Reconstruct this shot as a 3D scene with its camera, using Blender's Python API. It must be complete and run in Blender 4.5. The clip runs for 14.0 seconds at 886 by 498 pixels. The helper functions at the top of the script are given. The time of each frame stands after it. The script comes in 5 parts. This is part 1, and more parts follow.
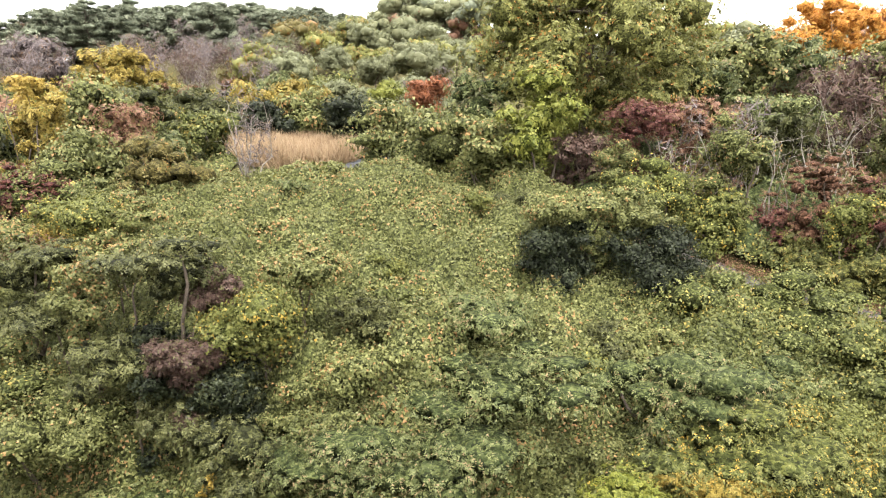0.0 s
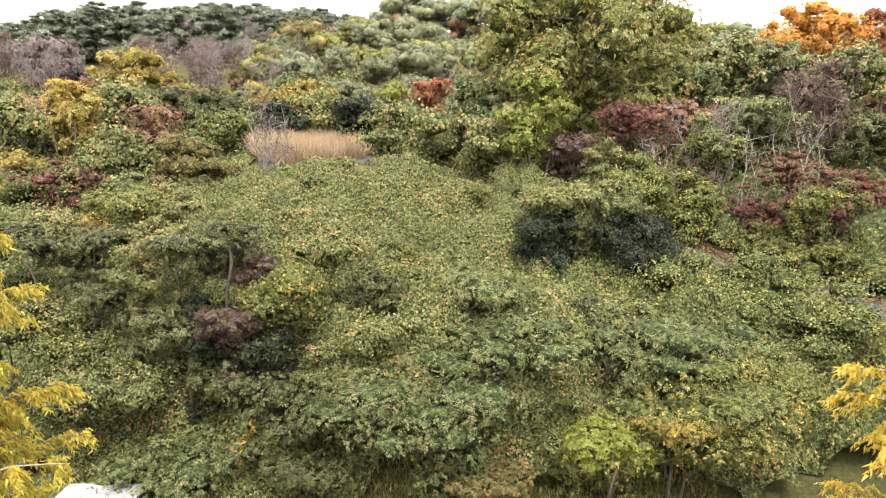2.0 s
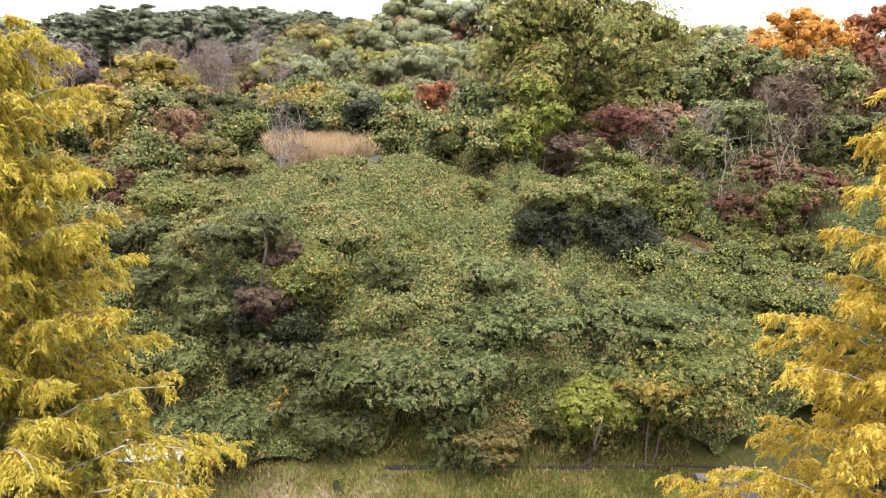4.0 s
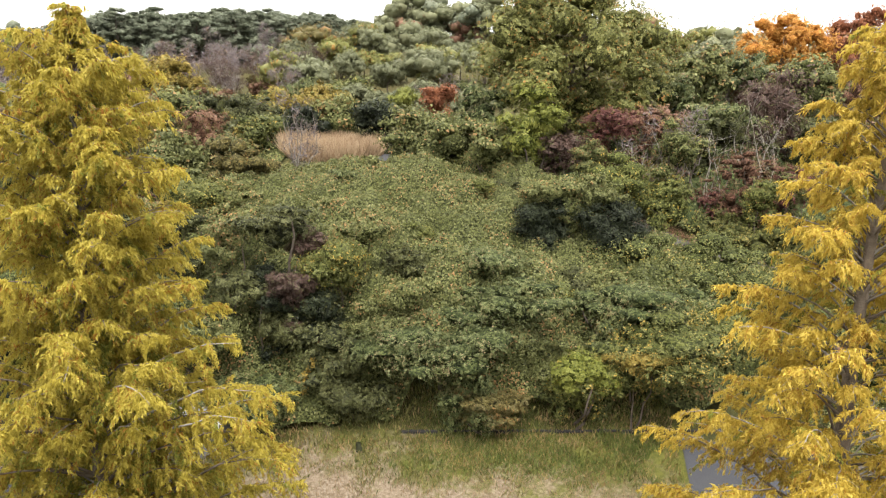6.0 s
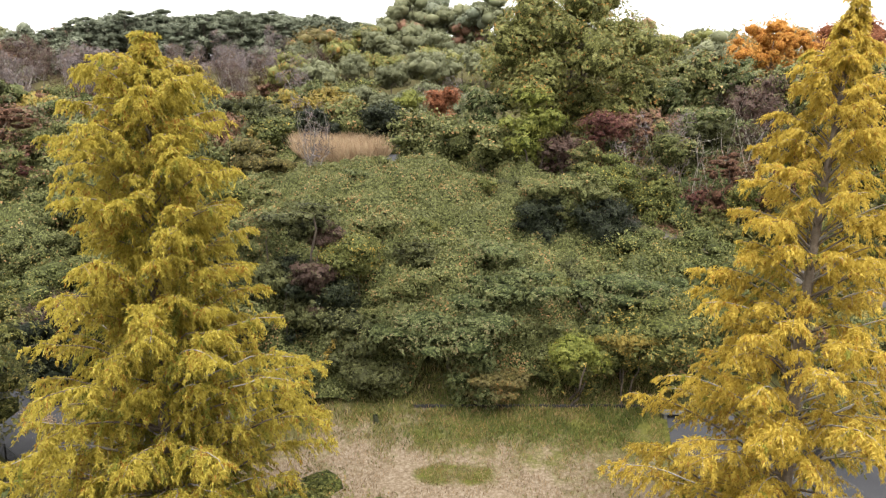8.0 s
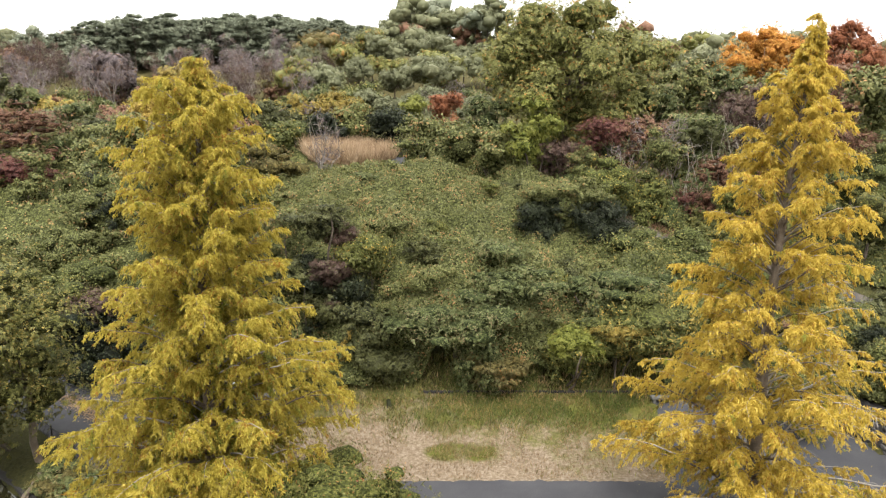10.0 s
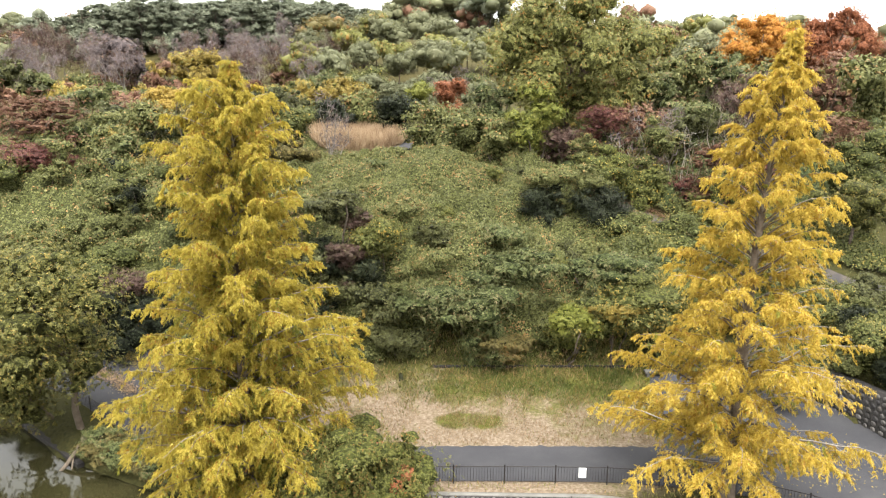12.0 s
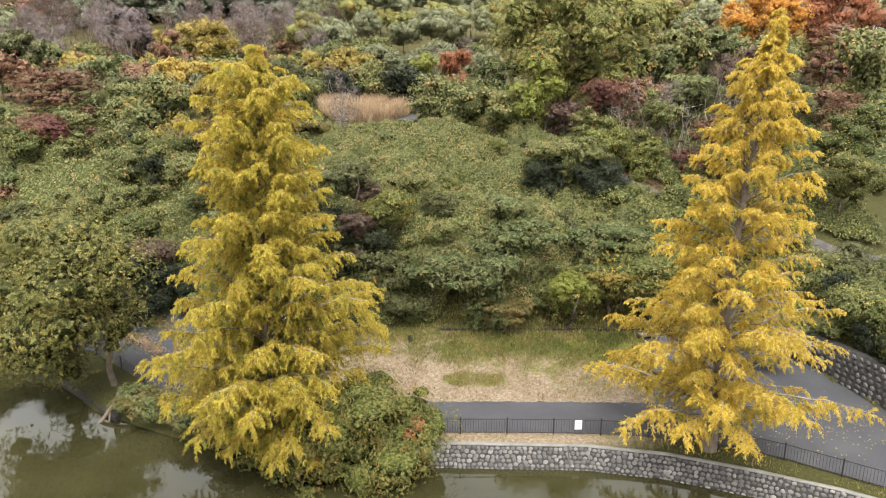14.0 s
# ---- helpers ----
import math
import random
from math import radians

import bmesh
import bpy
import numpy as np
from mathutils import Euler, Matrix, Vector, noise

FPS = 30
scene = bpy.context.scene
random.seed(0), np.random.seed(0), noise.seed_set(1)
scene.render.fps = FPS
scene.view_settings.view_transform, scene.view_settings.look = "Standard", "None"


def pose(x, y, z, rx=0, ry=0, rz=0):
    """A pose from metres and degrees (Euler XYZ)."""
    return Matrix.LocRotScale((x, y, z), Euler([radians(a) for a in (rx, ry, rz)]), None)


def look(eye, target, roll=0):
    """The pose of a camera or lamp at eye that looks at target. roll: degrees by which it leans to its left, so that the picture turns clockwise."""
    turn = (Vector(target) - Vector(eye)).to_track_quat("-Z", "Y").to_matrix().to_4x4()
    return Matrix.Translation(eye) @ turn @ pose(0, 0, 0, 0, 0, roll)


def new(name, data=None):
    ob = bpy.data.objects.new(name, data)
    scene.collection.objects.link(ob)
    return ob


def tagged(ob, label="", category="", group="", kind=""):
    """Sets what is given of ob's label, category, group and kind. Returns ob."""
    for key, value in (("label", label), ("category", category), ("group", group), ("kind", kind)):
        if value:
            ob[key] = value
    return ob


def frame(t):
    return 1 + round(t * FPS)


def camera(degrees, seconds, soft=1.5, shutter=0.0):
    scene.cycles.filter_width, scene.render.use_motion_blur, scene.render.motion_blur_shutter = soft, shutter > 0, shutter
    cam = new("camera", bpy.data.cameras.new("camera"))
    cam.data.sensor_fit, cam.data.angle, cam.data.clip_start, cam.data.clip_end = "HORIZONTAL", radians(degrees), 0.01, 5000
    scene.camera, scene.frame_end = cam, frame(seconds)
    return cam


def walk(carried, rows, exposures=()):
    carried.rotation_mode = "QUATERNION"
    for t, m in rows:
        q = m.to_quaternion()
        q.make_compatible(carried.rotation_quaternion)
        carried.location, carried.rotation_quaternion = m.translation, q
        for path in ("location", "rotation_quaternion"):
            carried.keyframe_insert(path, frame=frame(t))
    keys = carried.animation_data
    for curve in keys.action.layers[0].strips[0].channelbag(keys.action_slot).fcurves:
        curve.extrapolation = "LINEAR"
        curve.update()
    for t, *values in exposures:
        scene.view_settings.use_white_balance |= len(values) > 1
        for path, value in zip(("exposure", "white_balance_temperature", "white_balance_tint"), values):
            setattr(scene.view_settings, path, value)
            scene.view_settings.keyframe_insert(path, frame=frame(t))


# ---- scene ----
cam = camera(66.5, 14.0, soft=1.2)
METRES, EYE, TILT, LEAN, TURN = 23.4, 15.2, -9.5, 0.0, 0.0
ROWS = [
    (0.0, 0.0, 0.0, 0.0, 0.0, 0.0, -0.0),
    (0.5, -0.0027, -0.0414, -0.0063, -0.0, -0.17, 0.01),
    (1.0, -0.005, -0.0838, -0.0129, -0.0, -0.22, 0.01),
    (1.5, -0.0072, -0.1262, -0.0192, -0.01, -0.22, 0.02),
    (2.0, -0.0097, -0.1679, -0.0256, -0.0, -0.22, 0.02),
    (2.5, -0.0129, -0.2095, -0.0323, 0.0, -0.22, 0.03),
    (3.0, -0.0164, -0.2507, -0.0383, 0.0, -0.23, 0.04),
    (3.5, -0.0201, -0.2917, -0.0438, 0.01, -0.25, 0.05),
    (6.0, -0.0437, -0.4903, -0.0692, -0.04, -0.33, 0.05),
    (6.5, -0.0489, -0.5289, -0.0736, -0.04, -0.34, 0.05),
    (7.0, -0.054, -0.5665, -0.0775, -0.05, -0.36, 0.05),
    (7.5, -0.0587, -0.6032, -0.0808, -0.05, -0.39, 0.02),
    (8.0, -0.0631, -0.6386, -0.0841, -0.06, -0.4, 0.03),
    (10.5, -0.0863, -0.8008, -0.0838, -0.06, -0.51, 0.01),
    (11.0, -0.091, -0.8293, -0.082, -0.06, -0.81, 0.01),
    (11.5, -0.0953, -0.8565, -0.0795, -0.01, -1.41, -0.01),
    (12.0, -0.0995, -0.8827, -0.0768, 0.06, -2.05, -0.03),
    (12.5, -0.1034, -0.9088, -0.0746, 0.1, -2.72, -0.04),
    (13.0, -0.107, -0.9348, -0.0724, 0.12, -3.41, -0.06),
    (13.5, -0.1098, -0.9608, -0.0695, 0.17, -4.09, -0.08),
    (14.0, -0.1125, -0.9866, -0.0669, 0.23, -4.78, -0.1),
]
walk(cam, [(t, pose(0, 0, EYE, TILT, LEAN, TURN) @ pose(METRES * x, METRES * y, METRES * z, 90 + pitch, roll, yaw)) for t, x, y, z, yaw, pitch, roll in ROWS],
     [(0, 2.93), (3, 2.75), (6.5, 2.36), (8, 2.27), (10.5, 2.29), (11, 2.36), (12, 2.63), (12.5, 2.72), (13.5, 2.75), (14, 2.52)])

# ---- world and light ----
world = bpy.data.worlds.new("overcast_sky")
scene.world = world
world.use_nodes = True
wn, wl = world.node_tree.nodes, world.node_tree.links
sky = wn.new("ShaderNodeTexSky")
sky.sky_type, sky.sun_disc = "NISHITA", False
sky.sun_elevation, sky.sun_rotation = radians(67), radians(197)
sky.air_density, sky.dust_density, sky.ozone_density = 1.0, 4.0, 1.0
pale = wn.new("ShaderNodeHueSaturation")
pale.inputs["Saturation"].default_value = 0.10
wl.new(sky.outputs[0], pale.inputs["Color"])
cloud = wn.new("ShaderNodeMix")
cloud.data_type = "RGBA"
cloud.inputs["Factor"].default_value = 0.45
cloud.inputs["B"].default_value = (10.3, 10.2, 9.9, 1)
wl.new(pale.outputs[0], cloud.inputs["A"])
wl.new(cloud.outputs["Result"], wn["Background"].inputs["Color"])
wn["Background"].inputs["Strength"].default_value = 0.08
sun_data = bpy.data.lights.new("sun", "SUN")
sun_data.energy, sun_data.angle, sun_data.color = 1.5, radians(32), (1.0, 0.97, 0.92)
sun = new("sun", sun_data)
sun.matrix_world = look((11, -36, 90), (0, 0, 0))

# ---- shared tools ----


def srgb(r, g, b, k=1.0):
    out = []
    for v in (r, g, b):
        v /= 255
        out.append((v / 12.92 if v <= 0.04045 else ((v + 0.055) / 1.055) ** 2.4) * k)
    return (*out, 1.0)


def smooth(a, b, x):
    t = np.clip((np.asarray(x, float) - a) / (b - a), 0, 1)
    return t * t * (3 - 2 * t)


def empty(name, x, y, z, label, category, group="", kind=""):
    ob = new(name)
    ob.location = (x, y, z)
    ob.empty_display_size = 0.3
    return tagged(ob, label, category, group, kind)


def mesh_of(name, V, F):
    """A mesh from vertex and face arrays; all faces have the same number of corners."""
    V, F = np.asarray(V, np.float32), np.asarray(F, np.int32)
    me = bpy.data.meshes.new(name)
    me.vertices.add(len(V))
    me.vertices.foreach_set("co", V.ravel())
    me.loops.add(F.size)
    me.loops.foreach_set("vertex_index", F.ravel())
    me.polygons.add(len(F))
    me.polygons.foreach_set("loop_start", np.arange(0, F.size, F.shape[1], dtype=np.int32))
    me.update(calc_edges=True)
    return me


def link(name, me, material, parent=None, label="", shade=False):
    me.materials.append(material)
    if shade:
        me.polygons.foreach_set("use_smooth", [True] * len(me.polygons))
    ob = new(name, me)
    if parent is not None:
        ob.parent = parent
    if label:
        ob["label"] = label
    return ob


def part(name, bm, material, parent, label=""):
    me = bpy.data.meshes.new(name)
    bm.to_mesh(me)
    bm.free()
    return link(name, me, material, parent, label)


def unit(a):
    return a / np.maximum(np.linalg.norm(a, axis=-1, keepdims=True), 1e-6)


def leaf_arrays(P, D, N, L, W, fold=0.18):
    """Folded four-cornered leaves at P along D, facing N."""
    D = unit(D)
    B = unit(np.cross(D, N))
    N = np.cross(B, D)
    L, W = np.asarray(L)[:, None], np.asarray(W)[:, None]
    V = np.stack([P - D * L * 0.5, P + B * W * 0.5 + N * W * fold - D * L * 0.06, P + D * L * 0.5, P - B * W * 0.5 + N * W * fold - D * L * 0.06], 1)
    return V.reshape(-1, 3), np.arange(len(P) * 4).reshape(-1, 4)


def blade_arrays(P, D, N, L, W):
    """Three-cornered leaves, broad at the base."""
    D = unit(D)
    B = unit(np.cross(D, N))
    L, W = np.asarray(L)[:, None], np.asarray(W)[:, None]
    V = np.stack([P - D * L * 0.4 + B * W * 0.55, P - D * L * 0.4 - B * W * 0.55, P + D * L * 0.6], 1)
    return V.reshape(-1, 3), np.arange(len(P) * 3).reshape(-1, 3)


def exposed(P, C, R):
    keep = np.ones(len(P), bool)
    for c, r in zip(C, R):
        keep &= ((((P - c) / r) ** 2).sum(1) > 0.5)
    return keep


def clump_leaves(rng, C, R, cover, size, droop=0.5, up=0.5, ragged=0.3, slim=0.8, under=0.3, cap=6500, grow=1.12, kite=False, lumpy=0.24, sprig=1):
    """Leaves on the outer shells of many clumps with centres C and radii R; past cap they grow instead of multiplying."""
    weight = (R[:, 0] * R[:, 1] + R[:, 0] * R[:, 2] + R[:, 1] * R[:, 2]) / 3

    waves = unit(rng.normal(size=(5, 3))) * (rng.uniform(0.9, 2.0, (5, 1)) * 1.1 / max(size, 0.1))
    phases = rng.uniform(0, 6.28, 5)

    def sample(n):
        pick = rng.choice(len(C), n, p=weight / weight.sum())
        d = rng.normal(size=(n, 3)) + np.array([0, -0.4, under])
        d = unit(d)
        far = 1.0 - ragged * rng.random(n) ** 1.7 + np.where(rng.random(n) < 0.14, rng.exponential(0.13, n), 0.0)
        P = C[pick] + d * R[pick]
        lump = sum(np.sin(P @ w + q) for w, q in zip(waves, phases)) / 2.4
        P = C[pick] + d * R[pick] * (far + lumpy * lump)[:, None]
        keep = exposed(P, C, R) & ((lump > -0.2) | (rng.random(n) < 0.3))
        return P[keep], d[keep], pick[keep], keep.mean()

    share = max(0.05, sample(1500)[3])
    n = cover * 4 * math.pi * weight.sum() * share / (0.55 * slim * size * size)
    if kite:
        n *= 1.1
    if n > cap:
        size, n = size * min(grow, math.sqrt(n / cap)), cap
    P, d, pick, _ = sample(int(n / share / sprig) + 4)
    out = unit(d / R[pick])
    N = unit(out + np.array([0, 0, up * 0.5]) + rng.normal(size=P.shape) * 0.36)
    if sprig > 1:
        A = unit(np.cross(N, rng.normal(size=P.shape)) + out * 0.25 + np.array([0, 0, -droop]))
        S = np.cross(A, N)
        PP, DD, NN = [], [], []
        for i in range(sprig):
            sgn = 1 if i % 2 else -1
            tip = i == sprig - 1
            PP.append(P + A * (size * 0.42 * (i - 0.45 * sprig)) + (0 if tip else 1) * S * (sgn * size * 0.42) + rng.normal(size=P.shape) * size * 0.1)
            DD.append(A * (1.0 if tip else 0.55) + (0 if tip else 1) * S * (sgn * 0.85) + np.array([0, 0, -0.25 * droop]))
            NN.append(N + rng.normal(size=P.shape) * 0.22)
        P, D, N = np.concatenate(PP), np.concatenate(DD), unit(np.concatenate(NN))
    else:
        D = np.cross(N, rng.normal(size=P.shape))
        D[:, 2] -= droop
    L = size * rng.uniform(0.6, 1.35, len(P))
    return leaf_arrays(P, D, N, L, L * slim) if kite else blade_arrays(P, D, N, L, L * slim)


def tube_arrays(paths, sides=5):
    """Tapered limbs: each path is (points, radii)."""
    VV, FF, base = [], [], 0
    ring = np.linspace(0, 2 * math.pi, sides, endpoint=False)
    for pts, rad in paths:
        pts, rad = np.asarray(pts, float), np.asarray(rad, float)
        t = unit(np.gradient(pts, axis=0))
        ref = np.where(np.abs(t[:, 2:3]) > 0.85, np.array([[1.0, 0, 0]]), np.array([[0, 0, 1.0]]))
        u = unit(np.cross(t, ref))
        v = np.cross(t, u)
        V = pts[:, None] + rad[:, None, None] * (np.cos(ring)[None, :, None] * u[:, None] + np.sin(ring)[None, :, None] * v[:, None])
        VV.append(V.reshape(-1, 3))
        k = len(pts)
        i = (np.arange(k - 1)[:, None] * sides + np.arange(sides)[None]).ravel()
        j = (np.arange(k - 1)[:, None] * sides + (np.arange(sides)[None] + 1) % sides).ravel()
        FF.append(np.stack([i, j, j + sides, i + sides], 1) + base)
        base += k * sides
    return np.concatenate(VV), np.concatenate(FF)


def limb(rng, a, b, r0, r1, bend=0.12, k=6, sag=0.0):
    a, b = np.asarray(a, float), np.asarray(b, float)
    s = np.linspace(0, 1, k)[:, None]
    length = np.linalg.norm(b - a)
    off = rng.normal(size=3) * bend * length
    pts = a + (b - a) * s + off * np.sin(s * math.pi) + rng.normal(size=(k, 3)) * length * 0.02 * np.sin(s * math.pi)
    pts[:, 2] += sag * length * np.sin(s[:, 0] * math.pi)
    return pts, r0 + (r1 - r0) * s[:, 0]


BALLS = []
for level in (1, 2):
    ball = bmesh.new()
    bmesh.ops.create_icosphere(ball, subdivisions=level, radius=1)
    BALLS.append((np.array([v.co[:] for v in ball.verts]), np.array([[v.index for v in f.verts] for f in ball.faces])))
    ball.free()


def core_arrays(rng, C, R, k=0.7, fine=False):
    ICO_V, ICO_F = BALLS[1 if fine else 0]
    V = ICO_V[None] * (1 + 0.12 * rng.normal(size=(len(C), len(ICO_V), 1))) * R[:, None] * k + C[:, None]
    F = ICO_F[None] + (np.arange(len(C)) * len(ICO_V))[:, None, None]
    return V.reshape(-1, 3), F.reshape(-1, 3)


# ---- materials ----


def base_material(name):
    mat = bpy.data.materials.new(name)
    mat.use_nodes = True
    return mat, mat.node_tree.nodes, mat.node_tree.links, mat.node_tree.nodes["Principled BSDF"]


def ramp(nodes, stops, mode="LINEAR"):
    r = nodes.new("ShaderNodeValToRGB")
    r.color_ramp.interpolation = mode
    while len(r.color_ramp.elements) < len(stops):
        r.color_ramp.elements.new(0.5)
    for e, (p, c) in zip(r.color_ramp.elements, stops):
        e.position, e.color = p, c
    return r


def noise_node(nodes, links, scale, detail=4.0, rough=0.55, coords="Object"):
    tc = nodes.new("ShaderNodeTexCoord")
    nz = nodes.new("ShaderNodeTexNoise")
    nz.inputs["Scale"].default_value, nz.inputs["Detail"].default_value, nz.inputs["Roughness"].default_value = scale, detail, rough
    links.new(tc.outputs[coords], nz.inputs["Vector"])
    return nz


def mix_color(nodes, links, fac, a, b, mode="MIX"):
    m = nodes.new("ShaderNodeMix")
    m.data_type, m.blend_type = "RGBA", mode
    for sock, val in (("Factor", fac), ("A", a), ("B", b)):
        if isinstance(val, (float, int, tuple)):
            m.inputs[sock].default_value = val
        else:
            links.new(val, m.inputs[sock])
    return m.outputs["Result"]


ALB = 0.48


def leafy(c, k=ALB):
    r, g, b, _ = srgb(*c, k)
    grey = 0.3 * r + 0.6 * g + 0.1 * b
    return ((r * 0.88 + grey * 0.12) * 1.08, g * 0.88 + grey * 0.12, b * 0.82 + grey * 0.10, 1.0)


def leaf_material(name, dark, mid, light, rare=None, share=0.06, patch=0.7, gloss=0.55, thinness=0.2, bright=ALB):
    """Leaves: each differs, and the tone drifts in patches over the crown."""
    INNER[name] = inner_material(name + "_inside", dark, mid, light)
    mat, n, l, bsdf = base_material(name)
    dark, mid, light = leafy(dark, bright), leafy(mid, bright), leafy(light, bright)
    dark = tuple(a * 0.8 + b * 0.2 for a, b in zip(dark, mid))
    light = tuple(a * 0.65 + b * 0.35 for a, b in zip(light, mid))
    geo = n.new("ShaderNodeNewGeometry")
    stops = [(0.0, dark), (0.45, mid), (1.0 - share if rare else 1.0, light)]
    if rare:
        stops += [(1.0 - share * 0.9, leafy(rare))]
    col = ramp(n, stops)
    nz = noise_node(n, l, patch, 3.0)
    shift = n.new("ShaderNodeMath")
    shift.operation = "MULTIPLY_ADD"
    shift.inputs[1].default_value, shift.inputs[2].default_value = 1.5, -0.75
    l.new(nz.outputs["Fac"], shift.inputs[0])
    add = n.new("ShaderNodeMath")
    add.operation, add.use_clamp = "ADD", True
    fine = noise_node(n, l, 9.0, 4.0, 0.7)
    grain = n.new("ShaderNodeMath")
    grain.operation = "MULTIPLY_ADD"
    grain.inputs[1].default_value, grain.inputs[2].default_value = 0.4, -0.2
    l.new(fine.outputs["Fac"], grain.inputs[0])
    both_n = n.new("ShaderNodeMath")
    both_n.operation = "ADD"
    l.new(grain.outputs[0], both_n.inputs[0])
    l.new(geo.outputs["Random Per Island"], both_n.inputs[1])
    l.new(shift.outputs[0], add.inputs[0])
    l.new(both_n.outputs[0], add.inputs[1])
    l.new(add.outputs[0], col.inputs[0])
    info = n.new("ShaderNodeObjectInfo")
    tone = n.new("ShaderNodeHueSaturation")
    value = n.new("ShaderNodeMapRange")
    value.inputs["To Min"].default_value, value.inputs["To Max"].default_value = 0.86, 1.14
    l.new(info.outputs["Random"], value.inputs["Value"])
    l.new(value.outputs[0], tone.inputs["Value"])
    l.new(col.outputs[0], tone.inputs["Color"])
    l.new(tone.outputs[0], bsdf.inputs["Base Color"])
    bsdf.inputs["Roughness"].default_value = gloss
    bsdf.inputs["Specular IOR Level"].default_value = 0.16
    thin = n.new("ShaderNodeBsdfTranslucent")
    l.new(tone.outputs[0], thin.inputs["Color"])
    both = n.new("ShaderNodeMixShader")
    both.inputs[0].default_value = thinness
    l.new(bsdf.outputs[0], both.inputs[1])
    l.new(thin.outputs[0], both.inputs[2])
    l.new(both.outputs[0], n["Material Output"].inputs["Surface"])
    return mat


def rough_material(name, stops, scale=3.0, fine=30.0, rough=0.9, bump=0.4, detail=8.0):
    """A matt surface in two scales of noise with fine relief."""
    mat, n, l, bsdf = base_material(name)
    a = noise_node(n, l, scale, detail, 0.6)
    b = noise_node(n, l, fine, 5.0, 0.6)
    mixed = n.new("ShaderNodeMath")
    mixed.operation = "MULTIPLY_ADD"
    mixed.inputs[1].default_value, mixed.inputs[2].default_value = 0.35, 0.0
    l.new(b.outputs["Fac"], mixed.inputs[0])
    add = n.new("ShaderNodeMath")
    add.operation = "MULTIPLY_ADD"
    add.inputs[1].default_value = 0.65
    l.new(a.outputs["Fac"], add.inputs[0])
    l.new(mixed.outputs[0], add.inputs[2])
    col = ramp(n, stops)
    l.new(add.outputs[0], col.inputs[0])
    l.new(col.outputs[0], bsdf.inputs["Base Color"])
    bsdf.inputs["Roughness"].default_value = rough
    bsdf.inputs["Specular IOR Level"].default_value = 0.2
    bp = n.new("ShaderNodeBump")
    bp.inputs["Strength"].default_value, bp.inputs["Distance"].default_value = bump, 0.05
    l.new(b.outputs["Fac"], bp.inputs["Height"])
    l.new(bp.outputs[0], bsdf.inputs["Normal"])
    return mat


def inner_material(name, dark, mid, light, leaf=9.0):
    """The leaves deeper in a crown, too many to part: small cells of leaf colour with relief, the darkest painted as
    shaded gaps.
    """
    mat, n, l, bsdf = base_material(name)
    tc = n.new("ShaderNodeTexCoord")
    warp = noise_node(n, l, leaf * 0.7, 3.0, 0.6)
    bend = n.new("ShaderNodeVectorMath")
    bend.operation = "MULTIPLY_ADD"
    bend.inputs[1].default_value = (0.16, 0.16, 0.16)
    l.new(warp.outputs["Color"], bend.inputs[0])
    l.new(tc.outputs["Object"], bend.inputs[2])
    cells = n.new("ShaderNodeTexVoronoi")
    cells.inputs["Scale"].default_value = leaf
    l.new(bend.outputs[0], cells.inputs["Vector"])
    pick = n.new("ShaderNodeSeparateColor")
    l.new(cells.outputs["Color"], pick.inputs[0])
    # low stops darken the leaf colour: shade between leaves put into the cells
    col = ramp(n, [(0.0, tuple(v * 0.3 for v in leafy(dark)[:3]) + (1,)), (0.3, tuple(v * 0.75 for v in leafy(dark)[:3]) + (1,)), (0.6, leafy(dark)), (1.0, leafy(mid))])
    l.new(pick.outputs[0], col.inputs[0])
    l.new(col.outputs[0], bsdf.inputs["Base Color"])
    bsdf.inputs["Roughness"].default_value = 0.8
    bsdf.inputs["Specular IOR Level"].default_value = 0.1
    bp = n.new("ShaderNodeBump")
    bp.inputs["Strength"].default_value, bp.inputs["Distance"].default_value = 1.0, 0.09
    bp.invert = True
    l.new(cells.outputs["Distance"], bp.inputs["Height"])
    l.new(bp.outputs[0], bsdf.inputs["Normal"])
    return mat


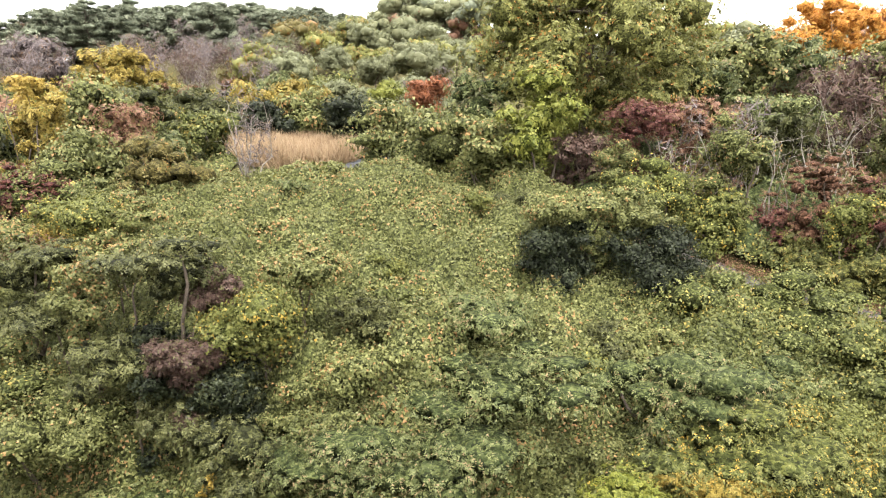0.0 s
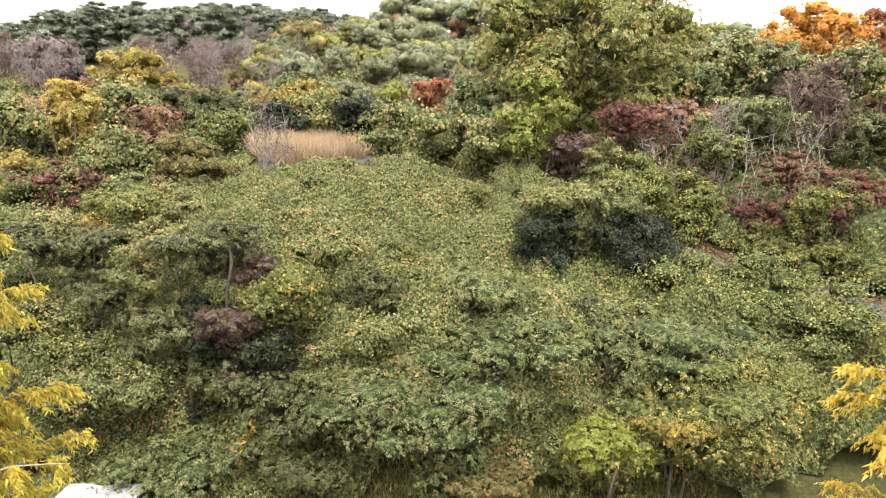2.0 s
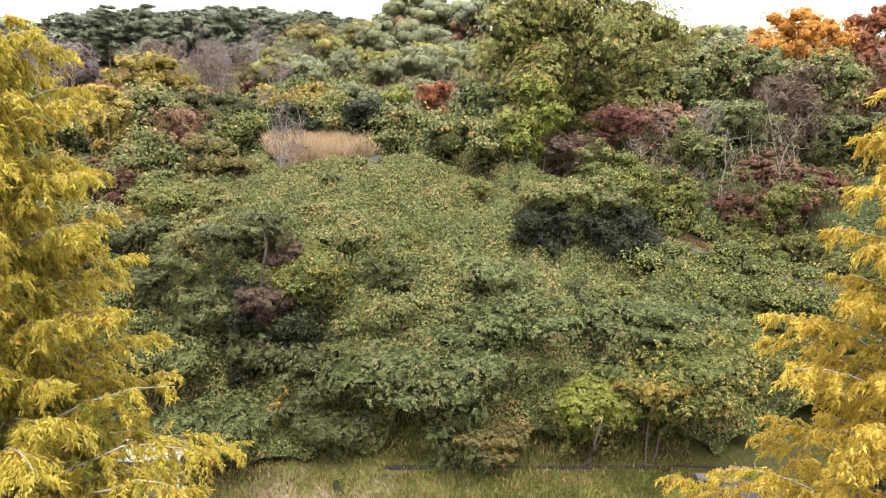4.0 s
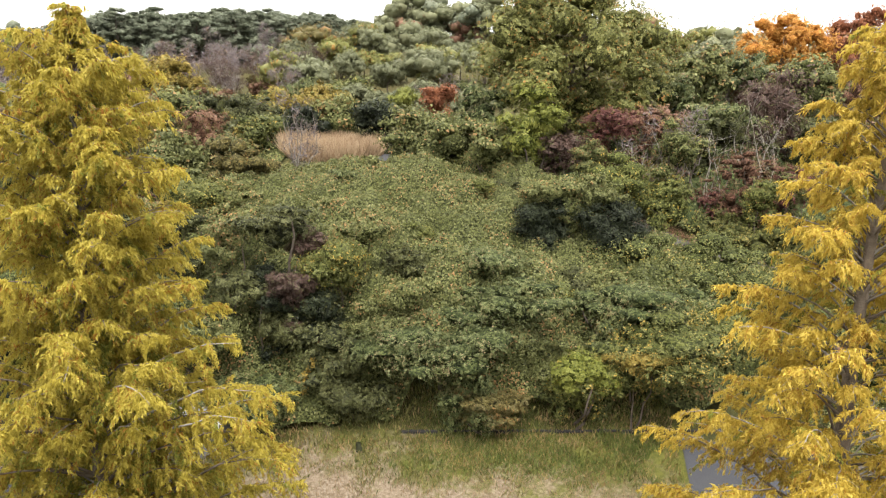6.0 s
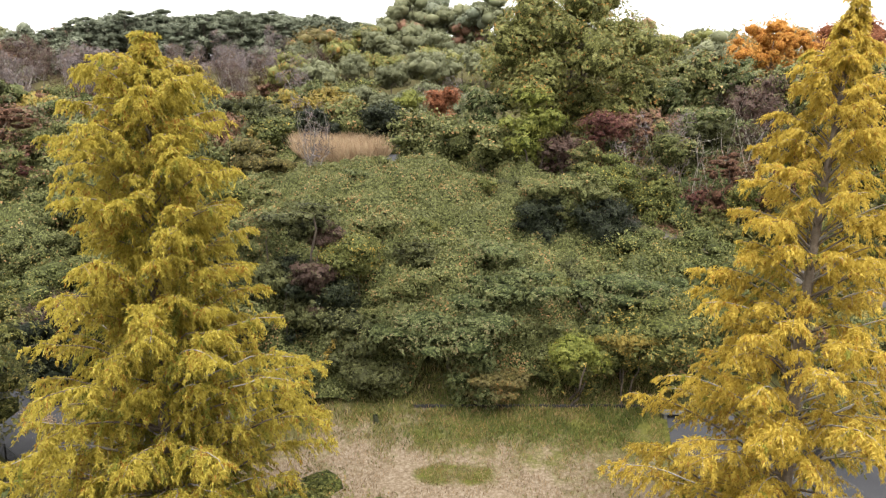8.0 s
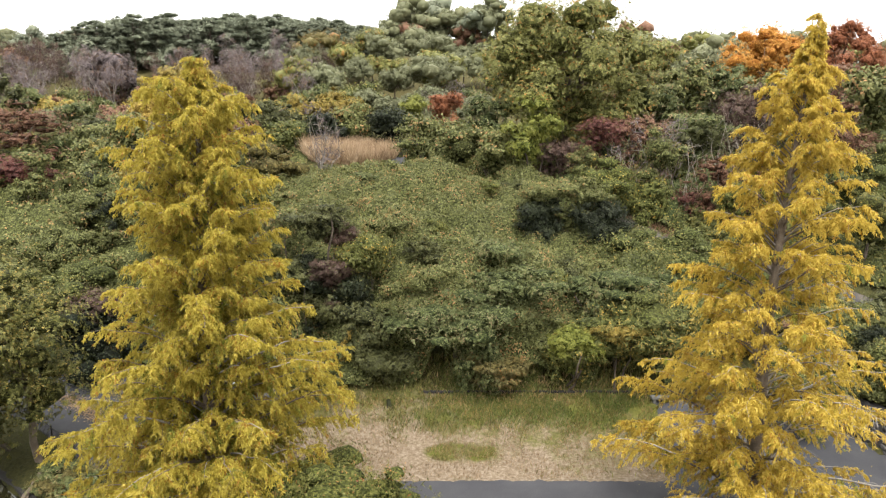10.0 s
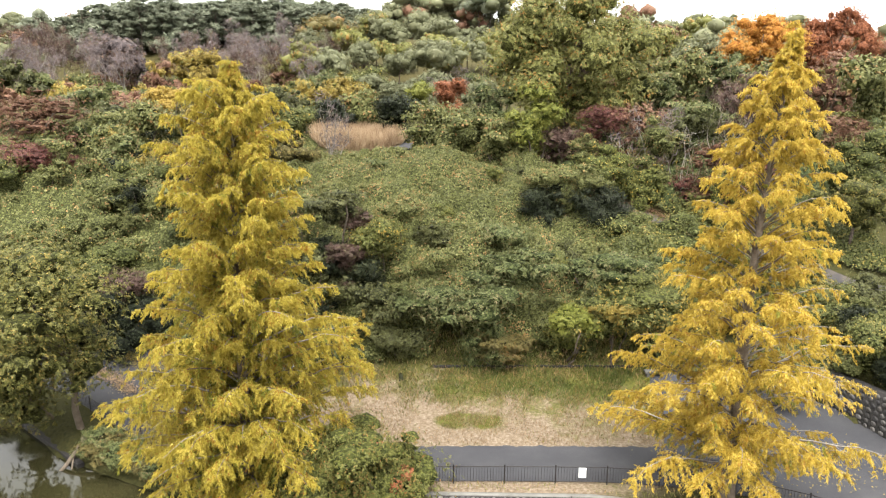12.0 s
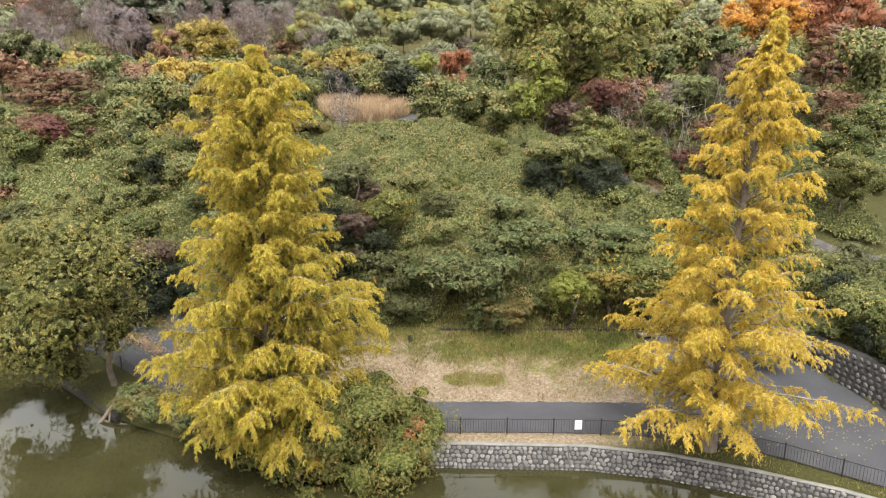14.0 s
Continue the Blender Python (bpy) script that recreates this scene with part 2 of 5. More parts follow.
INNER = {}
LEAF = {
    "vine": leaf_material("vine_leaves", (82, 91, 47), (124, 132, 73), (160, 164, 102), (190, 150, 96), 0.06, 0.45),
    "fresh": leaf_material("fresh_vine_leaves", (74, 84, 40), (110, 120, 60), (150, 154, 88), (180, 166, 76), 0.05),
    "ygreen": leaf_material("yellow_green_leaves", (84, 94, 42), (118, 126, 58), (150, 154, 78), (206, 176, 60), 0.03),
    "mixed": leaf_material("green_and_yellow_leaves", (78, 88, 40), (116, 124, 58), (156, 156, 84), (206, 172, 62), 0.09),
    "bright": leaf_material("bright_yellow_leaves", (96, 110, 34), (130, 140, 44), (160, 164, 68)),
    "dark": leaf_material("dark_evergreen_leaves", (58, 64, 36), (92, 98, 54), (132, 136, 84), None),
    "ivy": leaf_material("dark_ivy_leaves", (26, 34, 20), (46, 56, 34), (80, 90, 60), None),
    "grey": leaf_material("grey_green_leaves", (68, 82, 44), (106, 118, 66), (150, 158, 100), (156, 140, 100), 0.05),
    "olive": leaf_material("olive_leaves", (92, 88, 44), (124, 116, 62), (150, 142, 84), (160, 120, 60), 0.06),
    "red": leaf_material("dark_red_leaves", (86, 52, 48), (120, 72, 66), (152, 102, 92), (120, 96, 60), 0.08),
    "scarlet": leaf_material("scarlet_leaves", (140, 84, 54), (172, 106, 68), (196, 132, 88)),
    "brown": leaf_material("red_brown_leaves", (104, 74, 56), (142, 104, 82), (172, 134, 110), (140, 130, 80), 0.1),
    "purple": leaf_material("purple_brown_leaves", (72, 56, 50), (98, 76, 68), (128, 104, 94), (110, 110, 70), 0.1),
    "orange": leaf_material("orange_leaves", (200, 128, 30), (232, 164, 46), (244, 192, 80)),
    "yellow": leaf_material("yellow_leaves", (160, 132, 44), (190, 164, 62), (210, 190, 96)),
    "mustard": leaf_material("mustard_leaves", (130, 114, 44), (164, 146, 56), (190, 172, 80), (120, 130, 60), 0.1),
    "oak": leaf_material("oak_leaves", (98, 104, 48), (134, 140, 68), (166, 168, 94), (190, 140, 60), 0.03),
    "camphor": leaf_material("bank_tree_leaves", (78, 84, 38), (112, 116, 52), (150, 146, 72), (170, 150, 66), 0.06),
    "bush": leaf_material("bank_bush_leaves", (84, 94, 40), (120, 126, 56), (156, 152, 78), (176, 128, 66), 0.07),
    "larch": leaf_material("autumn_conifer_sprays", (188, 162, 34), (218, 194, 56), (234, 212, 84), (210, 160, 40), 0.04, 1.5, thinness=0.5, bright=0.62),
    "larchgreen": leaf_material("green_yellow_conifer_sprays", (170, 157, 34), (204, 190, 54), (222, 208, 82), (206, 150, 40), 0.03, 1.3, thinness=0.5, bright=0.62),
    "larchinner": leaf_material("green_inner_conifer_sprays", (104, 116, 32), (150, 154, 46), (186, 180, 64), (190, 140, 40), 0.06, 1.3, thinness=0.5, bright=0.62),
    # distance haze is put into these two base colours, paler and greyer
    "pine": leaf_material("hazed_pine_needles", (100, 112, 94), (134, 146, 122), (164, 174, 150), None, 0.06, 0.4),
    "wood": leaf_material("hazed_far_wood_leaves", (104, 112, 82), (132, 140, 104), (154, 160, 120), None, 0.05, 0.25),
    "twiggy": leaf_material("bare_twigs_and_dry_leaves", (92, 84, 88), (128, 118, 122), (164, 154, 158), (140, 110, 80), 0.1),
    "lush": leaf_material("lush_grass", (72, 90, 36), (106, 124, 54), (144, 154, 80), (170, 150, 90), 0.15),
    "straw": leaf_material("dry_grass_blades", (140, 116, 86), (176, 150, 116), (202, 180, 146)),
    "plume": leaf_material("dry_plume_grass", (154, 130, 104), (192, 168, 136), (218, 198, 166), bright=0.58),
    "weed": leaf_material("weedy_grass", (100, 106, 46), (138, 142, 68), (176, 168, 98), (186, 158, 110), 0.25),
}
TWIG = rough_material("grey_brown_twigs", [(0.3, srgb(92, 80, 68, 0.5)), (0.7, srgb(164, 148, 130, 0.5))], 3, 26)
BARK = rough_material("bark", [(0.3, srgb(70, 60, 52, 0.5)), (0.7, srgb(140, 126, 112, 0.5))], 4, 26)
PALEBARK = rough_material("pale_bark", [(0.3, srgb(120, 110, 100, 0.6)), (0.7, srgb(190, 182, 170, 0.6))], 3, 30)
CORE = rough_material("shaded_twigs", [(0.3, (0.018, 0.019, 0.009, 1)), (0.7, (0.042, 0.043, 0.020, 1))], 2, 14)
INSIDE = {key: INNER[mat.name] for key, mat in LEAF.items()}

# ---- the lie of the land ----


def bank_y(x):
    """The pond's edge at the top of its bank."""
    return np.interp(x, [-90, -60, -34, -25.5, -22.5, -17, -12, -7, -2, 4.2, 8, 11.6, 14.6, 20, 30, 60, 90],
                     [22, 20, 17.5, 15.4, 12.4, 9.6, 7.6, 6.9, 6.83, 6.66, 5.9, 4.5, 3.1, -0.2, -7.5, -30, -50])


def roadside(y):
    """The foot of the stone retaining wall beside the wide asphalt."""
    return np.interp(y, [2, 6, 10.5, 12.9, 16, 19], [24, 22.6, 21.25, 20.6, 19.6, 18.8])


def land(x, y):
    """The ground's height: flat by the pond, a hill behind it."""
    x, y = np.asarray(x, float), np.asarray(y, float)
    foot = np.interp(x, [-60, -28, -20, -12, -5, 6, 12, 18, 26, 60], [4, 7, 5.5, 1.5, 0, 0, 0.0, 1.0, 2.0, 3.0])
    yy = y - foot * (1 - smooth(60, 90, y))
    z = np.interp(yy, [-1e4, 11, 15, 18.5, 20, 22, 26, 30, 36, 44, 52, 62, 80, 100, 125, 150, 175, 215, 300, 900],
                  [0, 0, 0.35, 1.2, 2.6, 4.2, 6.5, 8.2, 9.9, 11.4, 12.6, 14.0, 17.2, 20.0, 24.0, 29.5, 33.5, 34.0, 24, 10])
    right = smooth(9, 18, x) * smooth(27, 33, y) * (1 - smooth(34, 46, y))
    z = z - 1.4 * right
    left = smooth(-8, -22, x) * smooth(30, 40, y) * (1 - smooth(60, 90, y))
    z = z + 0.8 * left
    z = z + 1.8 * np.exp(-((x + 7.5) / 7.0) ** 2 - ((y - 39.5) / 8.0) ** 2)
    z = z + smooth(16, 60, y) * 0.35 * (np.sin(x * 0.31 + 1.0) + np.sin(y * 0.27 + x * 0.12))
    z = z + smooth(90, 170, y) * (3.0 * np.sin(x * 0.021 + 2.2))
    z = z + 2.1 * smooth(0.3, 1.2, x - roadside(y)) * smooth(3, 6, y) * (1 - smooth(17, 24, y))
    by = bank_y(x)
    slope = np.clip(by - y, 0, 3.2)
    return np.where(y < by, -0.98 * slope, z)

# ---- ground, water and paths ----
SOIL, sn, sl, sb = base_material("hill_soil_and_lawn")
WATER_Z = -0.8


def ground_sheet():
    xs = np.unique(np.concatenate([np.arange(-40, 40.01, 0.8), np.arange(-120, 120.1, 4), np.arange(-900, 901, 60)]))
    ys = np.unique(np.concatenate([np.arange(-4, 52.01, 0.7), np.arange(52, 220, 4), np.arange(-900, 901, 60)]))
    X, Y = np.meshgrid(xs, ys)
    Z = land(X, Y)
    bumps = np.array([noise.noise((a * 0.7, b * 0.7, 0)) for a, b in zip(X.ravel(), Y.ravel())]).reshape(X.shape)
    Z = Z + 0.07 * bumps * smooth(0.5, 1.4, Z)
    V = np.stack([X, Y, Z], -1).reshape(-1, 3)
    nx = len(xs)
    i = (np.arange(len(ys) - 1)[:, None] * nx + np.arange(nx - 1)[None]).ravel()
    F = np.stack([i, i + 1, i + 1 + nx, i + nx], 1)
    ob = link("ground", mesh_of("ground", V, F), SOIL, shade=True)
    return tagged(ob, "sloping ground of dry straw lawn, soil and weeds", "ground", kind="structure")


# lawn and soil: straw-coloured and green patches, darker leaf litter up the hill
_pos = sn.new("ShaderNodeTexCoord")
_sep = sn.new("ShaderNodeSeparateXYZ")
sl.new(_pos.outputs["Object"], _sep.inputs[0])
_n1 = noise_node(sn, sl, 0.6, 9, 0.82)
_n2 = noise_node(sn, sl, 6.0, 6, 0.65)
_n3 = noise_node(sn, sl, 45.0, 4, 0.6)
_straw = ramp(sn, [(0.30, srgb(122, 104, 80, 0.34)), (0.5, srgb(168, 148, 124, 0.34)), (0.72, srgb(204, 188, 166, 0.34))])
_green = ramp(sn, [(0.3, srgb(86, 92, 38, 0.36)), (0.7, srgb(140, 136, 68, 0.36))])
sl.new(_n2.outputs["Fac"], _straw.inputs[0])
sl.new(_n2.outputs["Fac"], _green.inputs[0])
_g = sn.new("ShaderNodeMapRange")
_g.interpolation_type = "SMOOTHSTEP"
_g.inputs["From Min"].default_value, _g.inputs["From Max"].default_value = 0.52, 0.74
_back = sn.new("ShaderNodeMapRange")
_back.inputs["From Min"].default_value, _back.inputs["From Max"].default_value = 12, 19
_back.inputs["To Min"].default_value, _back.inputs["To Max"].default_value = 0.0, 0.28
sl.new(_sep.outputs["Y"], _back.inputs["Value"])
_gs = sn.new("ShaderNodeMath")
_gs.operation = "ADD"
sl.new(_n1.outputs["Fac"], _gs.inputs[0])
sl.new(_back.outputs[0], _gs.inputs[1])
_rgt = sn.new("ShaderNodeMapRange")
_rgt.inputs["From Min"].default_value, _rgt.inputs["From Max"].default_value = -6, 8
_rgt.inputs["To Min"].default_value, _rgt.inputs["To Max"].default_value = -0.08, 0.06
sl.new(_sep.outputs["X"], _rgt.inputs["Value"])
_gt = sn.new("ShaderNodeMath")
_gt.operation = "ADD"
sl.new(_gs.outputs[0], _gt.inputs[0])
sl.new(_rgt.outputs[0], _gt.inputs[1])
_oval = sn.new("ShaderNodeVectorMath")
_oval.operation = "MULTIPLY_ADD"
_oval.inputs[1].default_value, _oval.inputs[2].default_value = (0.55, 1.05, 0), (0.55, -14.3, 0)
sl.new(_pos.outputs["Object"], _oval.inputs[0])
_ol = sn.new("ShaderNodeVectorMath")
_ol.operation = "LENGTH"
sl.new(_oval.outputs[0], _ol.inputs[0])
_om = sn.new("ShaderNodeMapRange")
_om.inputs["From Min"].default_value, _om.inputs["From Max"].default_value = 0.7, 1.15
_om.inputs["To Min"].default_value, _om.inputs["To Max"].default_value = 0.2, 0.0
sl.new(_ol.outputs["Value"], _om.inputs["Value"])
_gu = sn.new("ShaderNodeMath")
_gu.operation = "ADD"
sl.new(_gt.outputs[0], _gu.inputs[0])
sl.new(_om.outputs[0], _gu.inputs[1])
sl.new(_gu.outputs[0], _g.inputs["Value"])
_lawn = mix_color(sn, sl, _g.outputs[0], _straw.outputs[0], _green.outputs[0])
_hay = ramp(sn, [(0.3, srgb(80, 80, 48, 0.34)), (0.7, srgb(124, 112, 70, 0.34))])
sl.new(_n2.outputs["Fac"], _hay.inputs[0])
_high = sn.new("ShaderNodeMapRange")
_high.interpolation_type = "SMOOTHSTEP"
_high.inputs["From Min"].default_value, _high.inputs["From Max"].default_value = 14, 19
sl.new(_sep.outputs["Z"], _high.inputs["Value"])
_soil = ramp(sn, [(0.3, srgb(62, 64, 36, 0.34)), (0.7, srgb(108, 104, 60, 0.34))])
sl.new(_n2.outputs["Fac"], _soil.inputs[0])
_up = sn.new("ShaderNodeMapRange")
_up.interpolation_type = "SMOOTHSTEP"
_up.inputs["From Min"].default_value, _up.inputs["From Max"].default_value = 0.9, 2.0
sl.new(_sep.outputs["Z"], _up.inputs["Value"])
_far = sn.new("ShaderNodeVectorMath")
_far.operation = "DISTANCE"
_flat = sn.new("ShaderNodeCombineXYZ")
_sx = sn.new("ShaderNodeMath")
_sx.operation, _sx.inputs[1].default_value = "MULTIPLY", 0.62
sl.new(_sep.outputs["X"], _sx.inputs[0])
sl.new(_sx.outputs[0], _flat.inputs["X"])
sl.new(_sep.outputs["Y"], _flat.inputs["Y"])
sl.new(_flat.outputs[0], _far.inputs[0])
_far.inputs[1].default_value = (0.6, 13.5, 0)
_edge = sn.new("ShaderNodeMapRange")
_edge.interpolation_type = "SMOOTHSTEP"
_edge.inputs["From Min"].default_value, _edge.inputs["From Max"].default_value = 6.5, 8.5
sl.new(_far.outputs["Value"], _edge.inputs["Value"])
_most = sn.new("ShaderNodeMath")
_most.operation = "MAXIMUM"
sl.new(_up.outputs[0], _most.inputs[0])
sl.new(_edge.outputs[0], _most.inputs[1])
sl.new(mix_color(sn, sl, _most.outputs[0], _lawn, mix_color(sn, sl, _high.outputs[0], _soil.outputs[0], _hay.outputs[0])), sb.inputs["Base Color"])
sb.inputs["Specular IOR Level"].default_value = 0.1
sb.inputs["Roughness"].default_value = 0.95
_b = sn.new("ShaderNodeBump")
_b.inputs["Strength"].default_value, _b.inputs["Distance"].default_value = 0.6, 0.05
sl.new(_n3.outputs["Fac"], _b.inputs["Height"])
sl.new(_b.outputs[0], sb.inputs["Normal"])

ASPHALT = rough_material("worn_asphalt", [(0.25, (0.022, 0.022, 0.025, 1)), (0.5, (0.033, 0.033, 0.036, 1)), (0.75, (0.052, 0.051, 0.052, 1))], 0.5, 60, 0.8, 0.15)
CONCRETE = rough_material("weathered_concrete", [(0.3, (0.07, 0.066, 0.058, 1)), (0.7, (0.16, 0.155, 0.14, 1))], 1.4, 30, 0.9, 0.3)
MORTAR = rough_material("dark_mortar", [(0.3, (0.014, 0.013, 0.012, 1)), (0.7, (0.034, 0.031, 0.029, 1))], 3, 40)
STONE = rough_material("round_pond_stone", [(0.25, (0.06, 0.057, 0.056, 1)), (0.5, (0.10, 0.096, 0.092, 1)), (0.75, (0.17, 0.164, 0.155, 1))], 1.1, 22, 0.85, 0.3)
_sn, _sl = STONE.node_tree.nodes, STONE.node_tree.links
_sg, _si, _sa = _sn.new("ShaderNodeNewGeometry"), _sn.new("ShaderNodeObjectInfo"), _sn.new("ShaderNodeMath")
_sa.operation = "ADD"
_sl.new(_sg.outputs["Random Per Island"], _sa.inputs[0])
_sl.new(_si.outputs["Random"], _sa.inputs[1])
_sf = _sn.new("ShaderNodeMath")
_sf.operation = "FRACT"
_sl.new(_sa.outputs[0], _sf.inputs[0])
_sr = ramp(_sn, [(0.0, (0.42, 0.42, 0.44, 1)), (0.5, (0.8, 0.78, 0.75, 1)), (0.85, (1.1, 1.07, 1.05, 1)), (1.0, (1.3, 1.26, 1.22, 1))])
_sl.new(_sf.outputs[0], _sr.inputs[0])
_sp = _sn["Principled BSDF"]
_old = _sp.inputs["Base Color"].links[0].from_socket
_sl.new(mix_color(_sn, _sl, 1.0, _old, _sr.outputs[0], "MULTIPLY"), _sp.inputs["Base Color"])
IRON = rough_material("dark_brown_painted_iron", [(0.3, (0.012, 0.010, 0.010, 1)), (0.7, (0.03, 0.026, 0.024, 1))], 3, 40, 0.5, 0.1)

ground = ground_sheet()

POND, pn, pl, pb = base_material("murky_pond_water")
_murk = noise_node(pn, pl, 0.18, 3)
_mr = ramp(pn, [(0.35, (0.016, 0.015, 0.006, 1)), (0.7, (0.026, 0.024, 0.010, 1))])
pl.new(_murk.outputs["Fac"], _mr.inputs[0])
pl.new(_mr.outputs[0], pb.inputs["Base Color"])
pb.inputs["Roughness"].default_value, pb.inputs["IOR"].default_value = 0.04, 1.333
_wv = noise_node(pn, pl, 2.2, 3, 0.5)
_wb = pn.new("ShaderNodeBump")
_wb.inputs["Strength"].default_value, _wb.inputs["Distance"].default_value = 0.05, 0.06
pl.new(_wv.outputs["Fac"], _wb.inputs["Height"])
pl.new(_wb.outputs[0], pb.inputs["Normal"])
_w = np.array([[-300, -300, WATER_Z], [300, -300, WATER_Z], [300, 30, WATER_Z], [-300, 30, WATER_Z]])
tagged(link("water", mesh_of("water", _w, [[0, 1, 2, 3]]), POND), "murky olive pond water reflecting trees and sky", "pond", kind="structure")


def strip(name, left, right, lift, material, steps=90):
    """A paved strip between two edge lines, laid just above the ground."""
    def even(pts):
        pts = np.array(pts, float)
        d = np.concatenate([[0], np.cumsum(np.linalg.norm(np.diff(pts, axis=0), axis=1))])
        s = np.linspace(0, d[-1], steps)
        return np.stack([np.interp(s, d, pts[:, 0]), np.interp(s, d, pts[:, 1])], 1)
    L, R = even(left), even(right)
    k = 13
    s = np.linspace(0, 1, k)[None, :, None]
    XY = L[:, None] * (1 - s) + R[:, None] * s
    Z = land(XY[..., 0], XY[..., 1]) + lift
    V = np.concatenate([XY, Z[..., None]], -1).reshape(-1, 3)
    i = (np.arange(steps - 1)[:, None] * k + np.arange(k - 1)[None]).ravel()
    F = np.stack([i, i + 1, i + 1 + k, i + k], 1)
    return link(name, mesh_of(name, V, F), material, shade=True)


FENCE = [(-31, 20.5), (-25.2, 17.6), (-22.5, 15.3), (-20.3, 13.4), (-18.1, 11.9), (-15.9, 10.6), (-13.6, 9.4), (-11.3, 8.5), (-8.9, 8.0), (-6.6, 7.8), (-4.2, 7.75), (-1.87, 7.72),
         (0.48, 7.72), (2.82, 7.7), (5.18, 7.63), (7.5, 7.36), (9.5, 6.95), (11.35, 6.4), (13.3, 5.4), (15.25, 4.05), (17.2, 2.7), (19.1, 1.3), (21, -0.2)]


def pond_path():
    """The asphalt between the fence and the lawn, widening at both ends."""
    xs = np.arange(-30, 30.01, 0.2)
    fx, fy = zip(*FENCE)
    y0 = np.interp(xs, fx + (32,), fy + (-9,)) + 0.14
    y1 = np.interp(xs, [-34, -28, -22, -16, -11, -4, 1, 9.0, 9.6, 10.2, 14, 18.9, 19.6, 20.6, 21.25, 22.6, 24, 32], [30, 28, 24.5, 17, 12.2, 11.15, 11.2, 11.1, 15.2, 18.2, 18.2, 18.0, 16, 12.9, 10.5, 6, 2, -8])
    y1 = y1 + np.array([0.16 * noise.noise((u * 1.7, 2, 0)) + 0.1 * noise.noise((u * 5.1, 7, 0)) for u in xs])
    k = 31
    s = np.linspace(0, 1, k)[None]
    Y = y0[:, None] * (1 - s) + y1[:, None] * s
    X = np.repeat(xs[:, None], k, 1)
    V = np.stack([X, Y, land(X, Y) + 0.03], -1).reshape(-1, 3)
    i = (np.arange(len(xs) - 1)[:, None] * k + np.arange(k - 1)[None]).ravel()
    F = np.stack([i, i + k, i + k + 1, i + 1], 1)
    ob = link("path", mesh_of("path", V, F), ASPHALT, shade=True)
    return tagged(ob, "worn grey asphalt path beside the pond", "path", kind="structure")


pond_path()
HILL_ROAD = rough_material("leaf_strewn_asphalt", [(0.3, (0.026, 0.025, 0.026, 1)), (0.5, (0.042, 0.039, 0.038, 1)), (0.7, (0.085, 0.068, 0.052, 1))], 0.9, 16, 0.9, 0.3)
tagged(strip("road", [(10.9, 37.4), (14.3, 35.8), (17.7, 33.8), (20.3, 31.4), (22.3, 28.2), (27, 25.4), (42, 22.9)], [(10.2, 35.8), (13.5, 34.1), (16.6, 32.2), (18.8, 30.3), (20.6, 27.0), (26, 23.6), (42, 21.1)], 0.10, HILL_ROAD, 60),
       "narrow asphalt road climbing the hillside", "road", kind="structure")
tagged(strip("road", [(-10.5, 54), (-6.5, 51.5), (-3.6, 52.5)], [(-10, 57), (-6, 55), (-2.6, 56)], 0.25, ASPHALT, 20), "short stretch of asphalt by the dry grass", "road", kind="structure")

# ---- trees and shrubs ----
COUNT = [0]


def scatter_clumps(rng, rx, ry, rz, m, flat=1.0, k=0.42, low=-0.25):
    """Clump centres over an egg-shaped crown, the larger ones lower."""
    d = rng.normal(size=(m, 3))
    d = unit(d)
    d[:, 2] = np.where(d[:, 2] < low, -d[:, 2] * 0.6, d[:, 2])
    far = rng.uniform(0.45, 0.95, m) + np.where(rng.random(m) < 0.2, 0.2, 0.0)
    C = d * far[:, None] * np.array([rx, ry, rz])
    r = k * min(rx, ry, rz * 1.5) * rng.uniform(0.42, 1.3, m)
    R = np.stack([r * rng.uniform(0.9, 1.3, m), r * rng.uniform(0.9, 1.3, m), r * flat * rng.uniform(0.75, 1.0, m)], 1)
    return C, R


SHRUB_WORDS = {
    "vine": ("shrub smothered in pale green vine leaves", "shrub"), "fresh": ("mound of fresh green kudzu leaves", "shrub"),
    "ygreen": ("shrub with yellow-green autumn leaves", "shrub"), "mixed": ("leafy shrub turning from green to yellow", "shrub"), "bright": ("small tree with bright yellow-green leaves", "tree"),
    "dark": ("dark green broadleaf shrub on the hillside", "shrub"), "ivy": ("shrub covered in dark ivy leaves", "shrub"),
    "grey": ("grey-green leafy shrub on the slope", "shrub"), "olive": ("rounded olive-brown bush of fine twigs", "bush"),
    "red": ("dark red maple with layered foliage", "maple"), "scarlet": ("scarlet autumn maple on the hill", "maple"),
    "brown": ("half-bare autumn shrub with red-brown leaves", "shrub"), "purple": ("withered shrub with purple-brown leaves", "shrub"),
    "orange": ("orange autumn tree on the hill", "tree"), "yellow": ("small tree of bright yellow leaves", "tree"),
    "mustard": ("autumn shrub with mustard-yellow leaves", "shrub"), "oak": ("large green oak turning yellow", "tree"),
    "camphor": ("leafy green tree leaning over the pond", "tree"), "wood": ("green woodland tree on the far slope", "tree"),
    "twiggy": ("grey leafless shrub with bare twigs", "shrub"), "weed": ("clump of tall green and yellow weeds", "weeds"),
    "bush": ("green bush with a few red leaves", "bush"), "pine": ("dark green pine on the ridge", "pine"),
}


